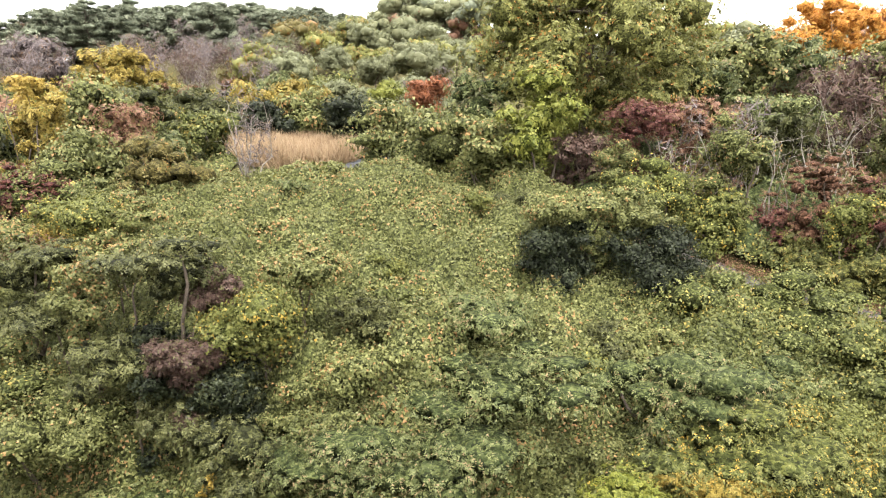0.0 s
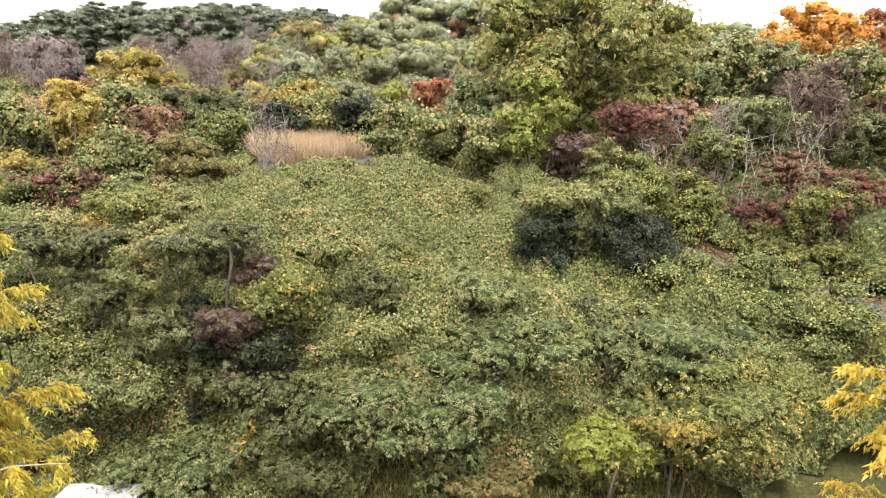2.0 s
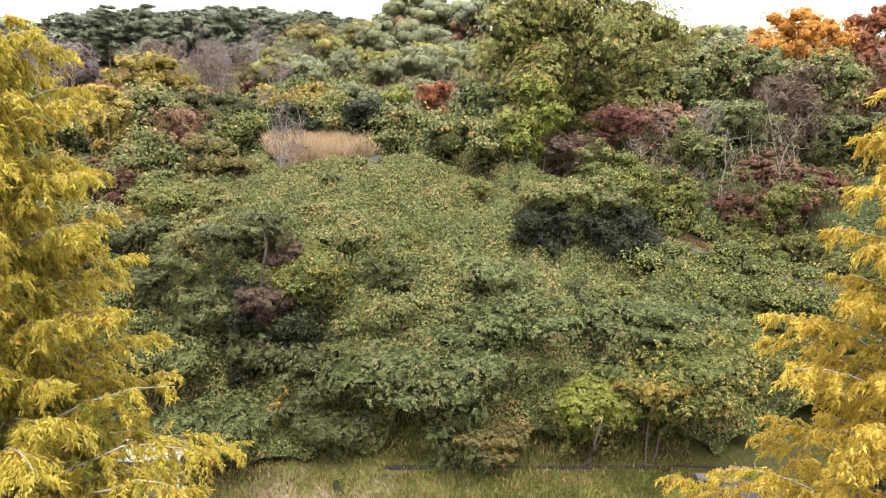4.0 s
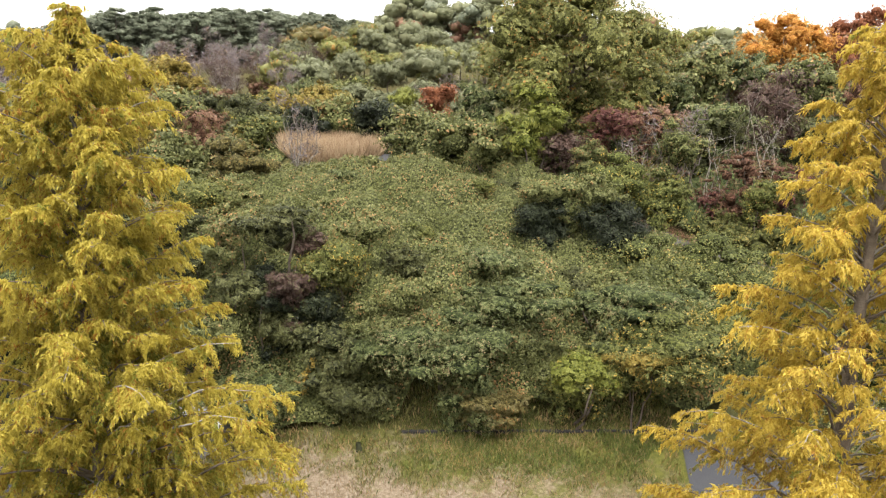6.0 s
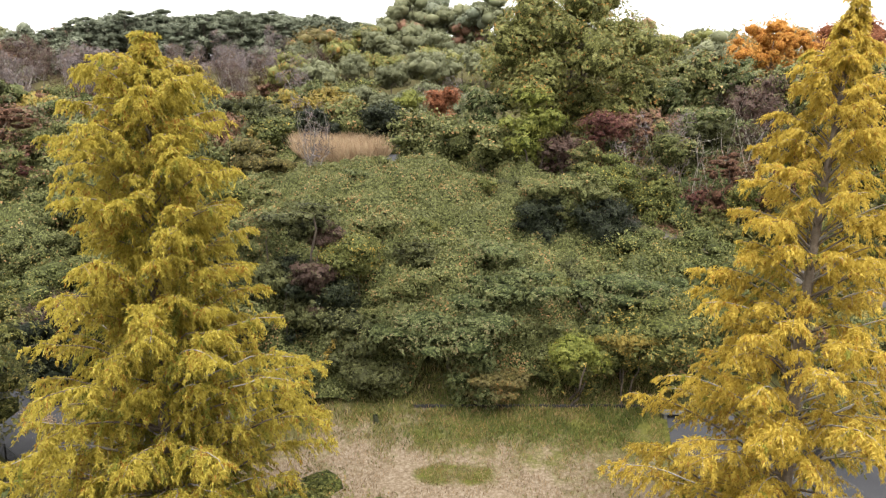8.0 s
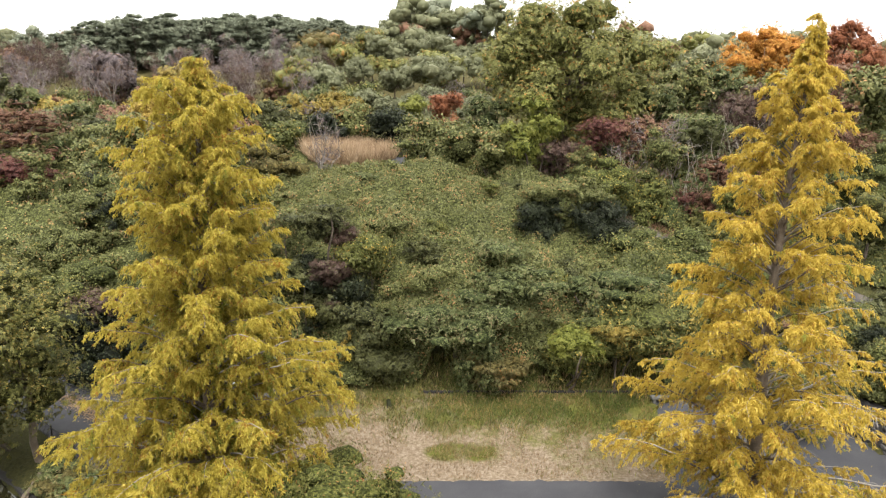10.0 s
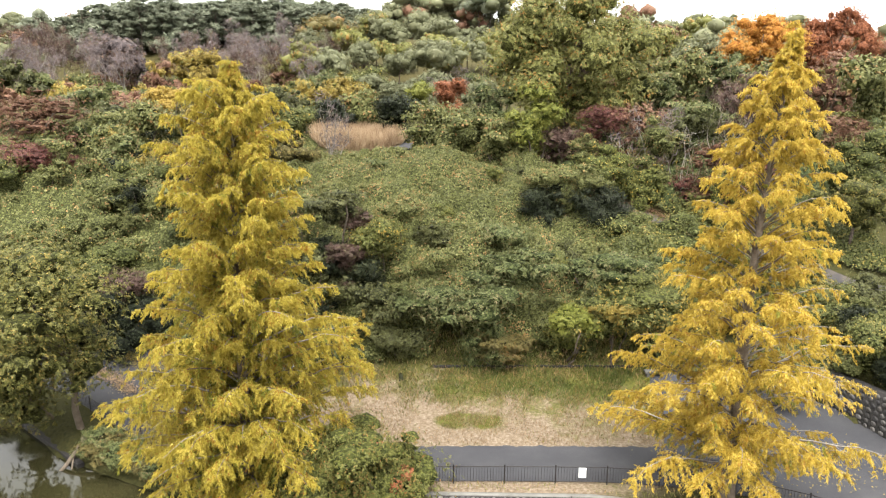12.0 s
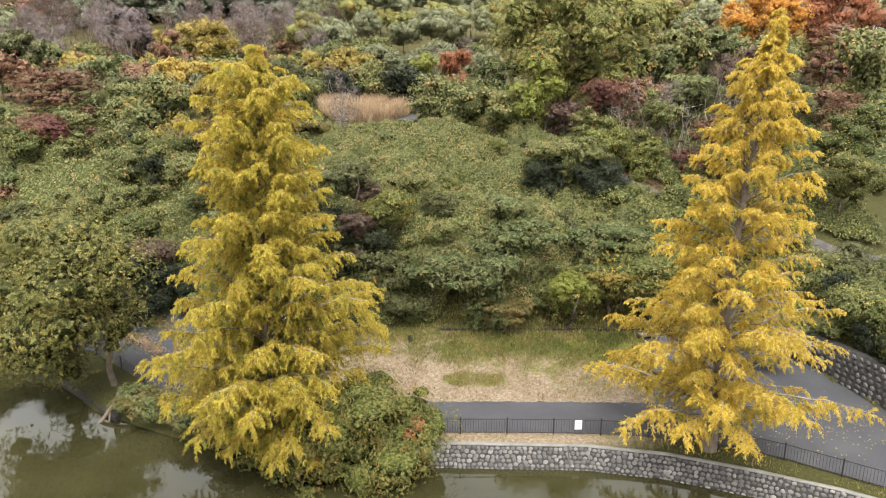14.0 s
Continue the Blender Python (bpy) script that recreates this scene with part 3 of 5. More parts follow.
KIND_NAMES = {"vine": "vine_shrub", "fresh": "vine_shrub", "ivy": "ivy_shrub", "red": "maple", "scarlet": "maple", "brown": "autumn_shrub", "mustard": "autumn_shrub", "purple": "autumn_shrub",
              "bright": "small_tree", "yellow": "small_tree", "olive": "bush", "weed": "weed_clump", "pine": "evergreen_shrub", "wood": "woodland_shrub"}


def shrub(x, y, top, rx, rz, leaf, size=0.13, m=15, flat=0.75, thick=1.0, ry=None, name="", label="", droop=0.5, stems=2, ragged=0.34, cap=4000):
    """A leafy shrub or small tree: stems from the ground, a crown of clumps whose top is at height top."""
    COUNT[0] += 1
    rng = np.random.default_rng(1000 + COUNT[0])
    ry = ry or rx * 0.9
    g = float(land(x, y)) - 0.05
    cz = max(top - rz - g, rz * 0.55)
    words = SHRUB_WORDS[leaf]
    thing = empty(name or KIND_NAMES.get(leaf, "shrub"), x, y, g, label or words[0], words[1])
    spread = y < 33 and top - g > 2.3 and leaf not in ("ivy", "bush", "fresh")
    C, R = scatter_clumps(rng, rx, ry, rz, m, flat, 0.48, 0.0 if spread else -0.6)
    C = np.concatenate([C, [[0, 0, -0.1 * rz]]])
    R = np.concatenate([R, [[rx * 0.62, ry * 0.62, rz * 0.62]]])
    C[:, 2] += cz
    if cz > rz * 0.8 and flat > 0.45 and leaf not in ("yellow", "bright"):
        q = int(m * (0.12 if spread else 0.6))
        ang, far = rng.uniform(0, 2 * math.pi, q), rng.uniform(0.35, 0.8, q)
        up = rng.uniform(max(0.05, 1 - 2.6 * rz / cz), 1.0, q) * (cz - 0.1 * rz)
        C = np.concatenate([C, np.stack([np.cos(ang) * far * rx, np.sin(ang) * far * ry, up], 1)])
        r = 0.36 * min(rx, ry) * rng.uniform(0.8, 1.3, q)
        R = np.concatenate([R, np.stack([r, r, r * 1.1], 1)])
    size *= 0.74
    if y < 31:
        size = size * (0.85 if y < 22 else 0.95)
    if leaf in ("red", "brown", "purple", "scarlet"):
        thick, cap = thick * 1.5, int(cap * 1.5)
    V, F = clump_leaves(rng, C, R, thick, size, droop, ragged=ragged, grow=1.12 if y < 40 else 1.8, cap=int(cap * (2.2 if y < 22 else 1.3 if y < 31 else 0.85 if y < 45 else 0.65)), sprig=1 if leaf in ("vine", "fresh", "ygreen", "ivy") else 6, slim=0.78 if leaf in ("vine", "fresh", "ygreen", "ivy") else 0.52)
    link("foliage", mesh_of("foliage", V, F), LEAF[leaf], thing)
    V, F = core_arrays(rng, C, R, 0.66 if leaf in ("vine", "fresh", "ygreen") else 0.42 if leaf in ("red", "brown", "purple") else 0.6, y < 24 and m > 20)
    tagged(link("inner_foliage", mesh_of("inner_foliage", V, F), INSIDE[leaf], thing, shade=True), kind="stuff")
    for c in C[rng.permutation(len(C))[:stems]]:
        a = np.array([rng.normal() * 0.12 * rx, rng.normal() * 0.12 * rx, -0.1])
        r0 = 0.02 + 0.018 * (rx + rz)
        V, F = tube_arrays([limb(rng, a, c, r0, r0 * 0.35)])
        link("stem", mesh_of("stem", V, F), BARK, thing, shade=True)
    return thing


def bare_shrub(x, y, top, r, label="grey leafless shrub with bare branches", pale=True, name="bare_shrub", leaf=None, twigs=1500):
    """A leafless shrub of forking branches."""
    COUNT[0] += 1
    rng = np.random.default_rng(1000 + COUNT[0])
    g = float(land(x, y)) - 0.05
    h = top - g
    thing = empty(name, x, y, g, label, "shrub")
    tips = []
    for k in range(6 if y < 70 else 4):
        paths = []
        a = np.array([rng.normal() * 0.15, rng.normal() * 0.15, 0])
        ang = rng.uniform(0, 2 * math.pi)
        b = np.array([math.cos(ang) * r * rng.uniform(0.3, 0.9), math.sin(ang) * r * rng.uniform(0.3, 0.9), h * rng.uniform(0.7, 1.0)])
        p = limb(rng, a, b, 0.035 + 0.008 * h, 0.012, 0.08, 7)
        paths.append(p)
        for q in range(5):
            s = rng.integers(2, 7)
            c = p[0][s]
            d = unit(rng.normal(size=3) + np.array([0, 0, 0.6]) + 0.6 * unit(b - a)) * h * rng.uniform(0.14, 0.32)
            w = limb(rng, c, c + d, 0.018, 0.007, 0.1, 5)
            paths.append(w)
            for e in range(2):
                s2 = rng.integers(1, 5)
                d2 = unit(rng.normal(size=3) + np.array([0, 0, 0.4])) * h * rng.uniform(0.06, 0.14)
                paths.append(limb(rng, w[0][s2], w[0][s2] + d2, 0.009, 0.005, 0.1, 3))
                tips.append(w[0][s2] + d2)
        V, F = tube_arrays(paths, 3)
        link("branch", mesh_of("branch", V, F), PALEBARK if pale else BARK, thing, shade=True)
    if leaf:
        tips = np.array(tips)
        R = np.full((len(tips), 3), 0.16 * r)
        V, F = clump_leaves(rng, tips, R * 1.6, 9, 0.11 * h, -0.7, slim=0.085, ragged=0.9, cap=twigs, grow=1.0)
        tagged(link("twig_haze", mesh_of("twig_haze", V, F), LEAF[leaf], thing), kind="stuff")
    return thing


def tree(x, y, top, rx, rz, leaf, size=0.25, m=40, flat=0.6, thick=1.3, trunk=0.2, ry=None, name="tree", label="", k=0.36, bark=None, limbs=14, lean=(0, 0), cap=40000, droop=0.5, low=-0.4, upright=0.6):
    """A trunk with limbs that reach into the clumps of its crown."""
    COUNT[0] += 1
    rng = np.random.default_rng(1000 + COUNT[0])
    ry = ry or rx
    g = float(land(x, y)) - 0.05
    cz = top - rz - g
    words = SHRUB_WORDS[leaf]
    thing = empty(name, x, y, g, label or words[0], words[1])
    C, R = scatter_clumps(rng, rx, ry, rz, m, flat, k, low)
    far = np.sqrt(((C / np.array([rx, ry, rz])) ** 2).sum(1, keepdims=True))
    C = C * np.minimum(1.0, 0.84 / far) + np.array([lean[0], lean[1], cz])
    V, F = clump_leaves(rng, C, R, thick, size * (0.8 if y > 30 else 0.68), droop, up=0.5 if y < 60 else 0.05, ragged=0.4, grow=1.3, cap=cap, sprig=5, slim=0.6)
    link("crown", mesh_of("crown", V, F), LEAF[leaf], thing)
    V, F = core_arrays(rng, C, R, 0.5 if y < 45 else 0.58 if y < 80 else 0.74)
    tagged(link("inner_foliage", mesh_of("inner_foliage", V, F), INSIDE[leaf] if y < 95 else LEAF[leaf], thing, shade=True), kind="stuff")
    fork = np.array([lean[0] * upright, lean[1] * upright, max(0.6, cz - 0.35 * rz)])
    spine = limb(rng, (0, 0, -0.3), fork, trunk, trunk * 0.7, 0.02, 4)
    high = limb(rng, fork, C[np.argmax(C[:, 2])], trunk * 0.7, trunk * 0.12, 0.05, 7)
    V, F = tube_arrays([spine, high], 8)
    link("trunk", mesh_of("trunk", V, F), bark or BARK, thing, shade=True)
    for c in C[rng.permutation(len(C))[:limbs]]:
        a = high[0][rng.integers(0, 5)] if rng.random() < 0.5 else spine[0][rng.integers(2, 4)]
        V, F = tube_arrays([limb(rng, a, c, trunk * 0.32, trunk * 0.06, 0.1, 7)], 5)
        link("limb", mesh_of("limb", V, F), BARK, thing, shade=True)
    return thing


def pine_tree(x, y, top, r, size=0.42):
    """A ridge pine: dark bare trunk and flat layered needle boughs with gaps between."""
    COUNT[0] += 1
    rng = np.random.default_rng(1000 + COUNT[0])
    g = float(land(x, y)) - 0.1
    h = top - g
    thing = empty("pine_tree", x, y, g, "dark green pine with flat layered boughs", "pine", "pines on the ridge")
    m = 46
    hz = np.sort(rng.uniform(0.22, 0.985, m))
    ang = np.arange(m) * 2.4 + rng.normal(size=m) * 0.4
    wide = np.interp(hz, [0.2, 0.45, 0.7, 0.88, 1.0], [0.65, 1.0, 0.98, 0.75, 0.25])
    far = rng.uniform(0.45, 1.0, m) * wide * r
    bow = rng.normal() * 0.05 * h
    C = np.stack([np.cos(ang) * far + bow * hz ** 2, np.sin(ang) * far, hz * h - 0.4], 1)
    rad = r * rng.uniform(0.2, 0.38, m) * (0.6 + 0.4 * wide)
    R = np.stack([rad * 1.25, rad * 1.25, rad * 0.5], 1)
    V, F = clump_leaves(rng, C, R, 1.0, size * 0.62, -0.2, up=0.4, cap=3200, sprig=6, slim=0.38, ragged=0.3, grow=1.8)
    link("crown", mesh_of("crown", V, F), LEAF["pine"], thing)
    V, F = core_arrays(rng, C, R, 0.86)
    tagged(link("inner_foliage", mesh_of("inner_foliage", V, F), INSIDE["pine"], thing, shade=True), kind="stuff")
    axis = limb(rng, (0, 0, 0), (bow, 0, h * 0.96), 0.26, 0.05, 0.015, 7)
    V, F = tube_arrays([axis], 6)
    link("trunk", mesh_of("trunk", V, F), BARK, thing, shade=True)
    for c in C[::2]:
        a = np.array([bow * (c[2] / h) ** 2, 0, c[2] - 0.5])
        V, F = tube_arrays([limb(rng, a, c, 0.08, 0.03, 0.05, 4)], 4)
        link("limb", mesh_of("limb", V, F), BARK, thing, shade=True)
    return thing


def redwood(x, y, height, profile, leaf, lean, seed, label, branches=190, start=0.09, dense=1.0, green=0.0, thin=False):
    """A tall autumn conifer: straight trunk, rising branches, twigs hung with feathery sprays."""
    rng = np.random.default_rng(seed)
    g = float(land(x, y)) - 0.05
    thing = empty("dawn_redwood", x, y, g, label, "conifer", "autumn conifers by the pond")
    s = np.linspace(0, 1, 16)
    axis = np.stack([lean * s * s + 0.05 * np.sin(s * 9), 0.05 * np.cos(s * 7) - 0.05, s * height], 1)
    rad = 0.30 * (1 - s) ** 0.9 + 0.015 + 0.10 * np.exp(-s * 40)
    V, F = tube_arrays([(axis, rad)], 10)
    link("trunk", mesh_of("trunk", V, F), TWIG, thing, shade=True)
    sprays = {"outer": [], "inner": []}
    twigs = []
    hh = np.linspace(start, 0.99, branches) + rng.normal(size=branches) * 0.012
    down = np.array([0, 0, -1.0])
    for i, h in enumerate(hh):
        az = i * 2.399963 + rng.normal() * 0.35
        full = float(np.interp(min(1.0, h + 0.03 + 0.05 * (1 - h)), profile[0], profile[1]))
        reach = full * (rng.uniform(0.35, 0.8) if rng.random() < 0.55 else rng.uniform(0.8, 1.1))
        o = np.array([np.interp(h, s, axis[:, 0]), np.interp(h, s, axis[:, 1]), h * height])
        d = np.array([math.cos(az), math.sin(az), 0])
        k = 9
        u = np.linspace(0, 1, k)
        rise = reach * (0.5 + 0.75 * h)
        pts = o + d * (reach * u)[:, None] - down * (rise * (u - 0.5 * u ** 2.6))[:, None]
        pts += np.cumsum(rng.normal(size=(k, 3)) * 0.035 * reach / 3, 0)
        bare = thin and d[0] > 0.25 and 0.08 < h < 0.5
        V, F = tube_arrays([(pts, np.linspace(0.014 + 0.009 * reach, 0.006, k))], 4)
        link("branch", mesh_of("branch", V, F), PALEBARK if bare or i % 3 == 0 else TWIG, thing, shade=True)
        side = np.array([-d[1], d[0], 0])
        for j in range(int((6 + reach * 7.6) * dense)):
            v = rng.uniform(0.1, 1.0) ** 0.8
            if thin and v < 0.45 and rng.random() < (0.85 if d[1] < 0.3 and 0.3 < h < 0.8 else 0.5):
                continue
            b = np.array([np.interp(v, u, pts[:, c]) for c in range(3)])
            sgn = 1 if j % 2 else -1
            ln = (0.3 + 0.16 * reach * (1.15 - v)) * rng.uniform(0.55, 1.25)
            td = unit(d * rng.uniform(0.2, 1.0) + side * sgn * rng.uniform(0.3, 1.1) - down * rng.uniform(-0.6, 0.45))
            across = unit(np.cross(td, down))
            if rng.random() < (0.4 if bare else 0.16):
                twigs.append((np.stack([b, b + td * ln * 0.55 + down * 0.1 * ln, b + td * ln + down * 0.34 * ln]), np.array([0.012, 0.008, 0.004])))
            if bare and rng.random() < 0.45:
                continue
            q = int(14 + ln * 58)
            w = np.clip(rng.random(q) ** 0.75 * 1.08, 0.05, 1.08)[:, None]
            flip = rng.choice([-1.0, 1.0], q)[:, None]
            D = unit(td * rng.uniform(0.1, 0.7, (q, 1)) + across * flip * rng.uniform(0.0, 0.85, (q, 1)) + down * rng.uniform(0.25, 1.25, (q, 1)) + rng.normal(size=(q, 3)) * 0.2)
            L = rng.uniform(0.07, 0.2, q) * (1.12 - 0.2 * w[:, 0])
            P = b + td * (ln * w) + down * (0.5 * ln * w ** 2) + D * (L * 0.36)[:, None] + rng.normal(size=(q, 3)) * 0.03
            inner = rng.random() < green * (1.25 - h) * (1.6 if v < 0.55 else 0.25)
            sprays["inner" if inner else "outer"].append((P, D, L))
    V, F = tube_arrays(twigs, 3)
    tagged(link("twig_mass", mesh_of("twig_mass", V, F), PALEBARK if thin else TWIG, thing), kind="stuff")
    for key, name, mat in (("outer", "foliage", LEAF[leaf]), ("inner", "inner_sprays", LEAF["larchinner"])):
        if not sprays[key]:
            continue
        P, D, L = (np.concatenate(c) for c in zip(*sprays[key]))
        N = unit(rng.normal(size=P.shape) + np.array([0, -0.3, 0.4]))
        V, F = blade_arrays(P, D, N, L, L * rng.uniform(0.2, 0.34, len(L)))
        link(name, mesh_of(name, V, F), mat, thing)
    return thing

# ---- the two conifers by the pond ----
redwood(-11.0, 6.8, 19.4, ([0, 0.06, 0.12, 0.22, 0.32, 0.42, 0.55, 0.7, 0.85, 0.95, 1.0], [1.9, 3.4, 4.6, 5.4, 5.3, 4.6, 3.9, 3.2, 2.5, 1.6, 0.2]), "larchgreen", 0.2, 11,
        "tall dawn redwood with green-yellow autumn sprays", 340, 0.03, 1.25, 0.24)
redwood(10.1, 6.35, 20.0, ([0, 0.06, 0.12, 0.2, 0.3, 0.42, 0.52, 0.66, 0.8, 0.92, 1.0], [1.6, 4.0, 5.6, 6.0, 5.2, 4.0, 3.2, 2.6, 1.9, 1.1, 0.1]), "larch", 1.0, 12,
        "tall dawn redwood with golden yellow autumn sprays", 270, 0.07, 1.22, 0.08, True)

# ---- the bank: leaning tree, hanging bush, low cover ----
tree(-21.9, 13.2, 10.2, 5.0, 4.6, "camphor", 0.12, 70, 0.8, 0.9, 0.2, name="bank_tree", label="leafy green tree leaning over the pond", lean=(-2.3, -1.0), upright=0.1, bark=TWIG, cap=42000, k=0.32, low=-0.75, limbs=10, ry=4.4)
tree(-24.4, 14.9, 5.6, 3.6, 2.6, "camphor", 0.12, 34, 0.8, 0.9, 0.16, name="bank_tree", label="dark leaning tree with boughs low over the water", lean=(-0.8, -2.2), upright=0.7, cap=17000, k=0.34, low=-0.8, limbs=6)
bush = shrub(-6.2, 6.3, 4.1, 3.1, 2.6, "bush", 0.1, 44, 0.6, 1.0, cap=16000, ragged=0.6, droop=0.9, label="large green bush hanging over the pond wall", name="bank_bush")
shrub(-9.0, 5.6, 1.6, 2.2, 1.4, "bush", 0.12, 18, label="low bush hanging to the water", name="bank_bush")
shrub(-4.4, 5.8, 2.0, 1.6, 1.5, "bush", 0.12, 18, label="low green bush beside the pond wall", name="bank_bush")
for bx, by, br, leaf in ((-20.0, 11.4, 1.1, "grey"), (-18.9, 10.6, 1.2, "olive"), (-17.6, 9.9, 1.2, "grey"), (-16.3, 9.3, 1.2, "olive"), (-15.0, 8.8, 1.3, "grey"), (-13.7, 8.1, 1.3, "olive"), (-12.4, 7.4, 1.4, "bush"), (-11.0, 6.6, 1.5, "bush")):
    shrub(bx, by, 0.7, br * 1.25, 0.65, leaf, 0.1, 18, 0.6, 1.0, label="low weedy cover on the pond bank", name="bank_shrub", cap=2600)
for fx, fy, ft, fr, leaf in ((-5.2, 17.0, 2.8, 1.5, "dark"), (0.6, 16.9, 3.0, 1.5, "grey"), (-6.8, 18.0, 4.4, 1.7, "dark"), (4.2, 18.2, 4.6, 1.7, "vine"), (7.4, 18.8, 5.2, 1.9, "grey"), (11.8, 19.5, 4.8, 2.0, "ygreen"), (13.6, 20.5, 5.2, 2.0, "fresh")):
    shrub(fx, fy + 2.2, ft + 1.0, fr, ft * 0.42, leaf, 0.125, 15)
for fx, fy, ft, fr, leaf in ((25.0, 22.3, 6.6, 1.9, "dark"), (28.6, 21.2, 6.3, 2.1, "grey"), (32.4, 20.4, 6.0, 2.2, "dark"), (22.4, 24.2, 6.6, 1.8, "fresh"), (20.0, 21.0, 4.8, 2.0, "fresh"), (23.6, 18.2, 4.2, 2.0, "dark"), (27.5, 16.8, 4.0, 2.2, "camphor"), (19.0, 17.4, 2.8, 1.6, "grey")):
    shrub(fx, fy, ft, fr, ft * 0.36, leaf, 0.14, 15)

# the three low ivy shrubs are added as the shade under the fresh ones
for fx, fy, ft, fr, leaf in ((23.2, 12.5, 5.8, 2.2, "fresh"), (22.4, 15.2, 5.6, 2.0, "fresh"), (24.2, 9.4, 5.4, 2.2, "fresh"), (22.3, 11.3, 3.7, 1.1, "ivy"), (21.8, 13.6, 3.8, 1.1, "ivy"), (23.0, 8.4, 3.7, 1.2, "ivy"), (25.2, 6.4, 4.6, 2.0, "fresh")):
    shrub(fx, fy, ft, fr, fr * 0.7, leaf, 0.13, 14)

rng_sprig = np.random.default_rng(8)
for sx, sy, sz in ((1.1, -0.7, 3.5), (0.5, -0.9, 3.3), (2.3, -0.6, 2.3), (1.9, -1.3, 2.1)):
    V, F = clump_leaves(rng_sprig, np.array([[sx, sy, sz]]), np.full((1, 3), 0.3), 0.8, 0.1)
    link("sprig", mesh_of("sprig", V, F), LEAF["scarlet"], bush, "sprig of bright red leaves")

# ---- shrubs and trees of the hillside ----
shrub(-1.3, 20.3, 6.6, 3.6, 2.0, "grey", m=34, flat=0.45, cap=7500)
shrub(1.1, 18.9, 3.6, 1.8, 1.0, "olive", flat=0.45, label='grey-brown drooping shrub at the foot of the slope')
shrub(9.9, 20.3, 6.8, 3.5, 2.3, "mixed", m=34, flat=0.42, cap=7500)
shrub(5.5, 18.9, 5.7, 1.5, 1.8, "bright", m=24, label="bright green leafy shrub at the foot of the slope", name="shrub")
shrub(8.3, 18.7, 5.6, 1.7, 0.7, "mustard", flat=0.4, m=22, label="spreading shrub with tiers of yellow leaves")
shrub(8.1, 22.2, 8.0, 3.2, 1.5, "grey", m=26, flat=0.55)
shrub(2.3, 21.7, 9.2, 2.7, 2.3, "grey", flat=0.4, size=0.14)
shrub(-7.0, 22.2, 5.4, 2.6, 2.2, "dark")
shrub(-9.9, 19.8, 4.1, 2.2, 1.6, "grey")
shrub(-3.6, 21.7, 7.0, 2.2, 1.3, "vine")
shrub(-13.3, 21.7, 6.8, 2.7, 1.5, "vine")
shrub(-11.4, 22.2, 8.5, 1.5, 1.2, "dark")
shrub(-8.6, 21.6, 8.6, 1.2, 1.1, "purple", m=20)
shrub(-9.9, 22.4, 8.5, 1.3, 1.2, "ivy")
shrub(-7.5, 22.0, 7.3, 1.2, 1.2, "ivy")
shrub(-8.9, 21.9, 6.7, 1.5, 1.2, "dark")
shrub(-7.1, 22.4, 8.1, 1.3, 1.4, "ivy")
shrub(-9.6, 23.0, 12.3, 2.2, 1.9, "dark", flat=0.4, size=0.14)
shrub(-12.3, 22.5, 11.4, 1.1, 2.1, "vine")
shrub(-5.2, 25.0, 11.2, 1.6, 1.2, "vine")
shrub(-6.4, 23.0, 9.9, 2.1, 1.5, "ygreen")
shrub(-8.0, 23.5, 10.4, 1.1, 0.9, "purple")
shrub(-2.9, 25.0, 9.4, 1.4, 1.2, "dark", flat=0.4, m=20)
shrub(1.4, 25.0, 9.6, 1.9, 1.2, "grey")
shrub(4.9, 24.5, 7.8, 1.4, 0.9, "ygreen")
shrub(7.9, 25.5, 7.9, 1.6, 1.0, "vine")
shrub(-2.4, 22.0, 8.6, 1.5, 1.5, "vine")
shrub(-16.5, 26.0, 12.4, 2.7, 2.3, "dark", flat=0.45, size=0.14)
shrub(-14.8, 25.0, 9.8, 1.9, 1.4, "dark", flat=0.5)
shrub(-18.1, 24.0, 8.4, 2.1, 1.3, "vine")
shrub(-15.6, 23.0, 7.3, 2.1, 1.0, "fresh")
shrub(-15.8, 29.0, 12.7, 2.0, 1.2, "ygreen")
shrub(-13.9, 30.0, 12.9, 1.2, 1.4, "vine")
shrub(-16.0, 38.0, 15.5, 2.4, 2.1, "olive", m=14, flat=0.9)
shrub(-22.9, 37.0, 13.5, 3.0, 1.3, "red", flat=0.5, size=0.12, m=26)
shrub(-26.9, 38.0, 14.2, 2.2, 1.6, "mustard")
shrub(7.0, 31.2, 12.7, 3.4, 0.8, "vine", ry=1.9, m=34, cap=8000, flat=0.7, name='vine_dome', label='rounded dome of pale vine leaves over a shrub')
shrub(5.2, 30.0, 11.7, 1.6, 1.9, "ivy", m=22, cap=6000)
shrub(9.0, 29.9, 11.5, 1.9, 2.2, "ivy", m=24, cap=7000)
shrub(5.3, 30.7, 12.3, 1.6, 0.55, "vine", m=18)
shrub(8.9, 30.7, 12.1, 1.9, 0.6, "vine", m=20)
shrub(7.1, 30.0, 11.8, 0.7, 1.7, "vine", m=14)
shrub(6.4, 26.0, 7.8, 1.6, 0.8, "dark")
shrub(15.4, 27.5, 6.7, 4.2, 1.6, "fresh", flat=0.6)
shrub(11.6, 28.0, 7.9, 2.8, 1.7, "fresh", flat=0.6)
shrub(17.3, 25.0, 6.2, 3.1, 1.6, "fresh", flat=0.6)
shrub(12.0, 24.0, 6.6, 2.8, 1.2, "grey")
shrub(5.8, 42.0, 18.5, 2.7, 3.6, "bright", size=0.18)
shrub(-0.1, 45.0, 17.2, 3.6, 2.5, "vine", size=0.17)
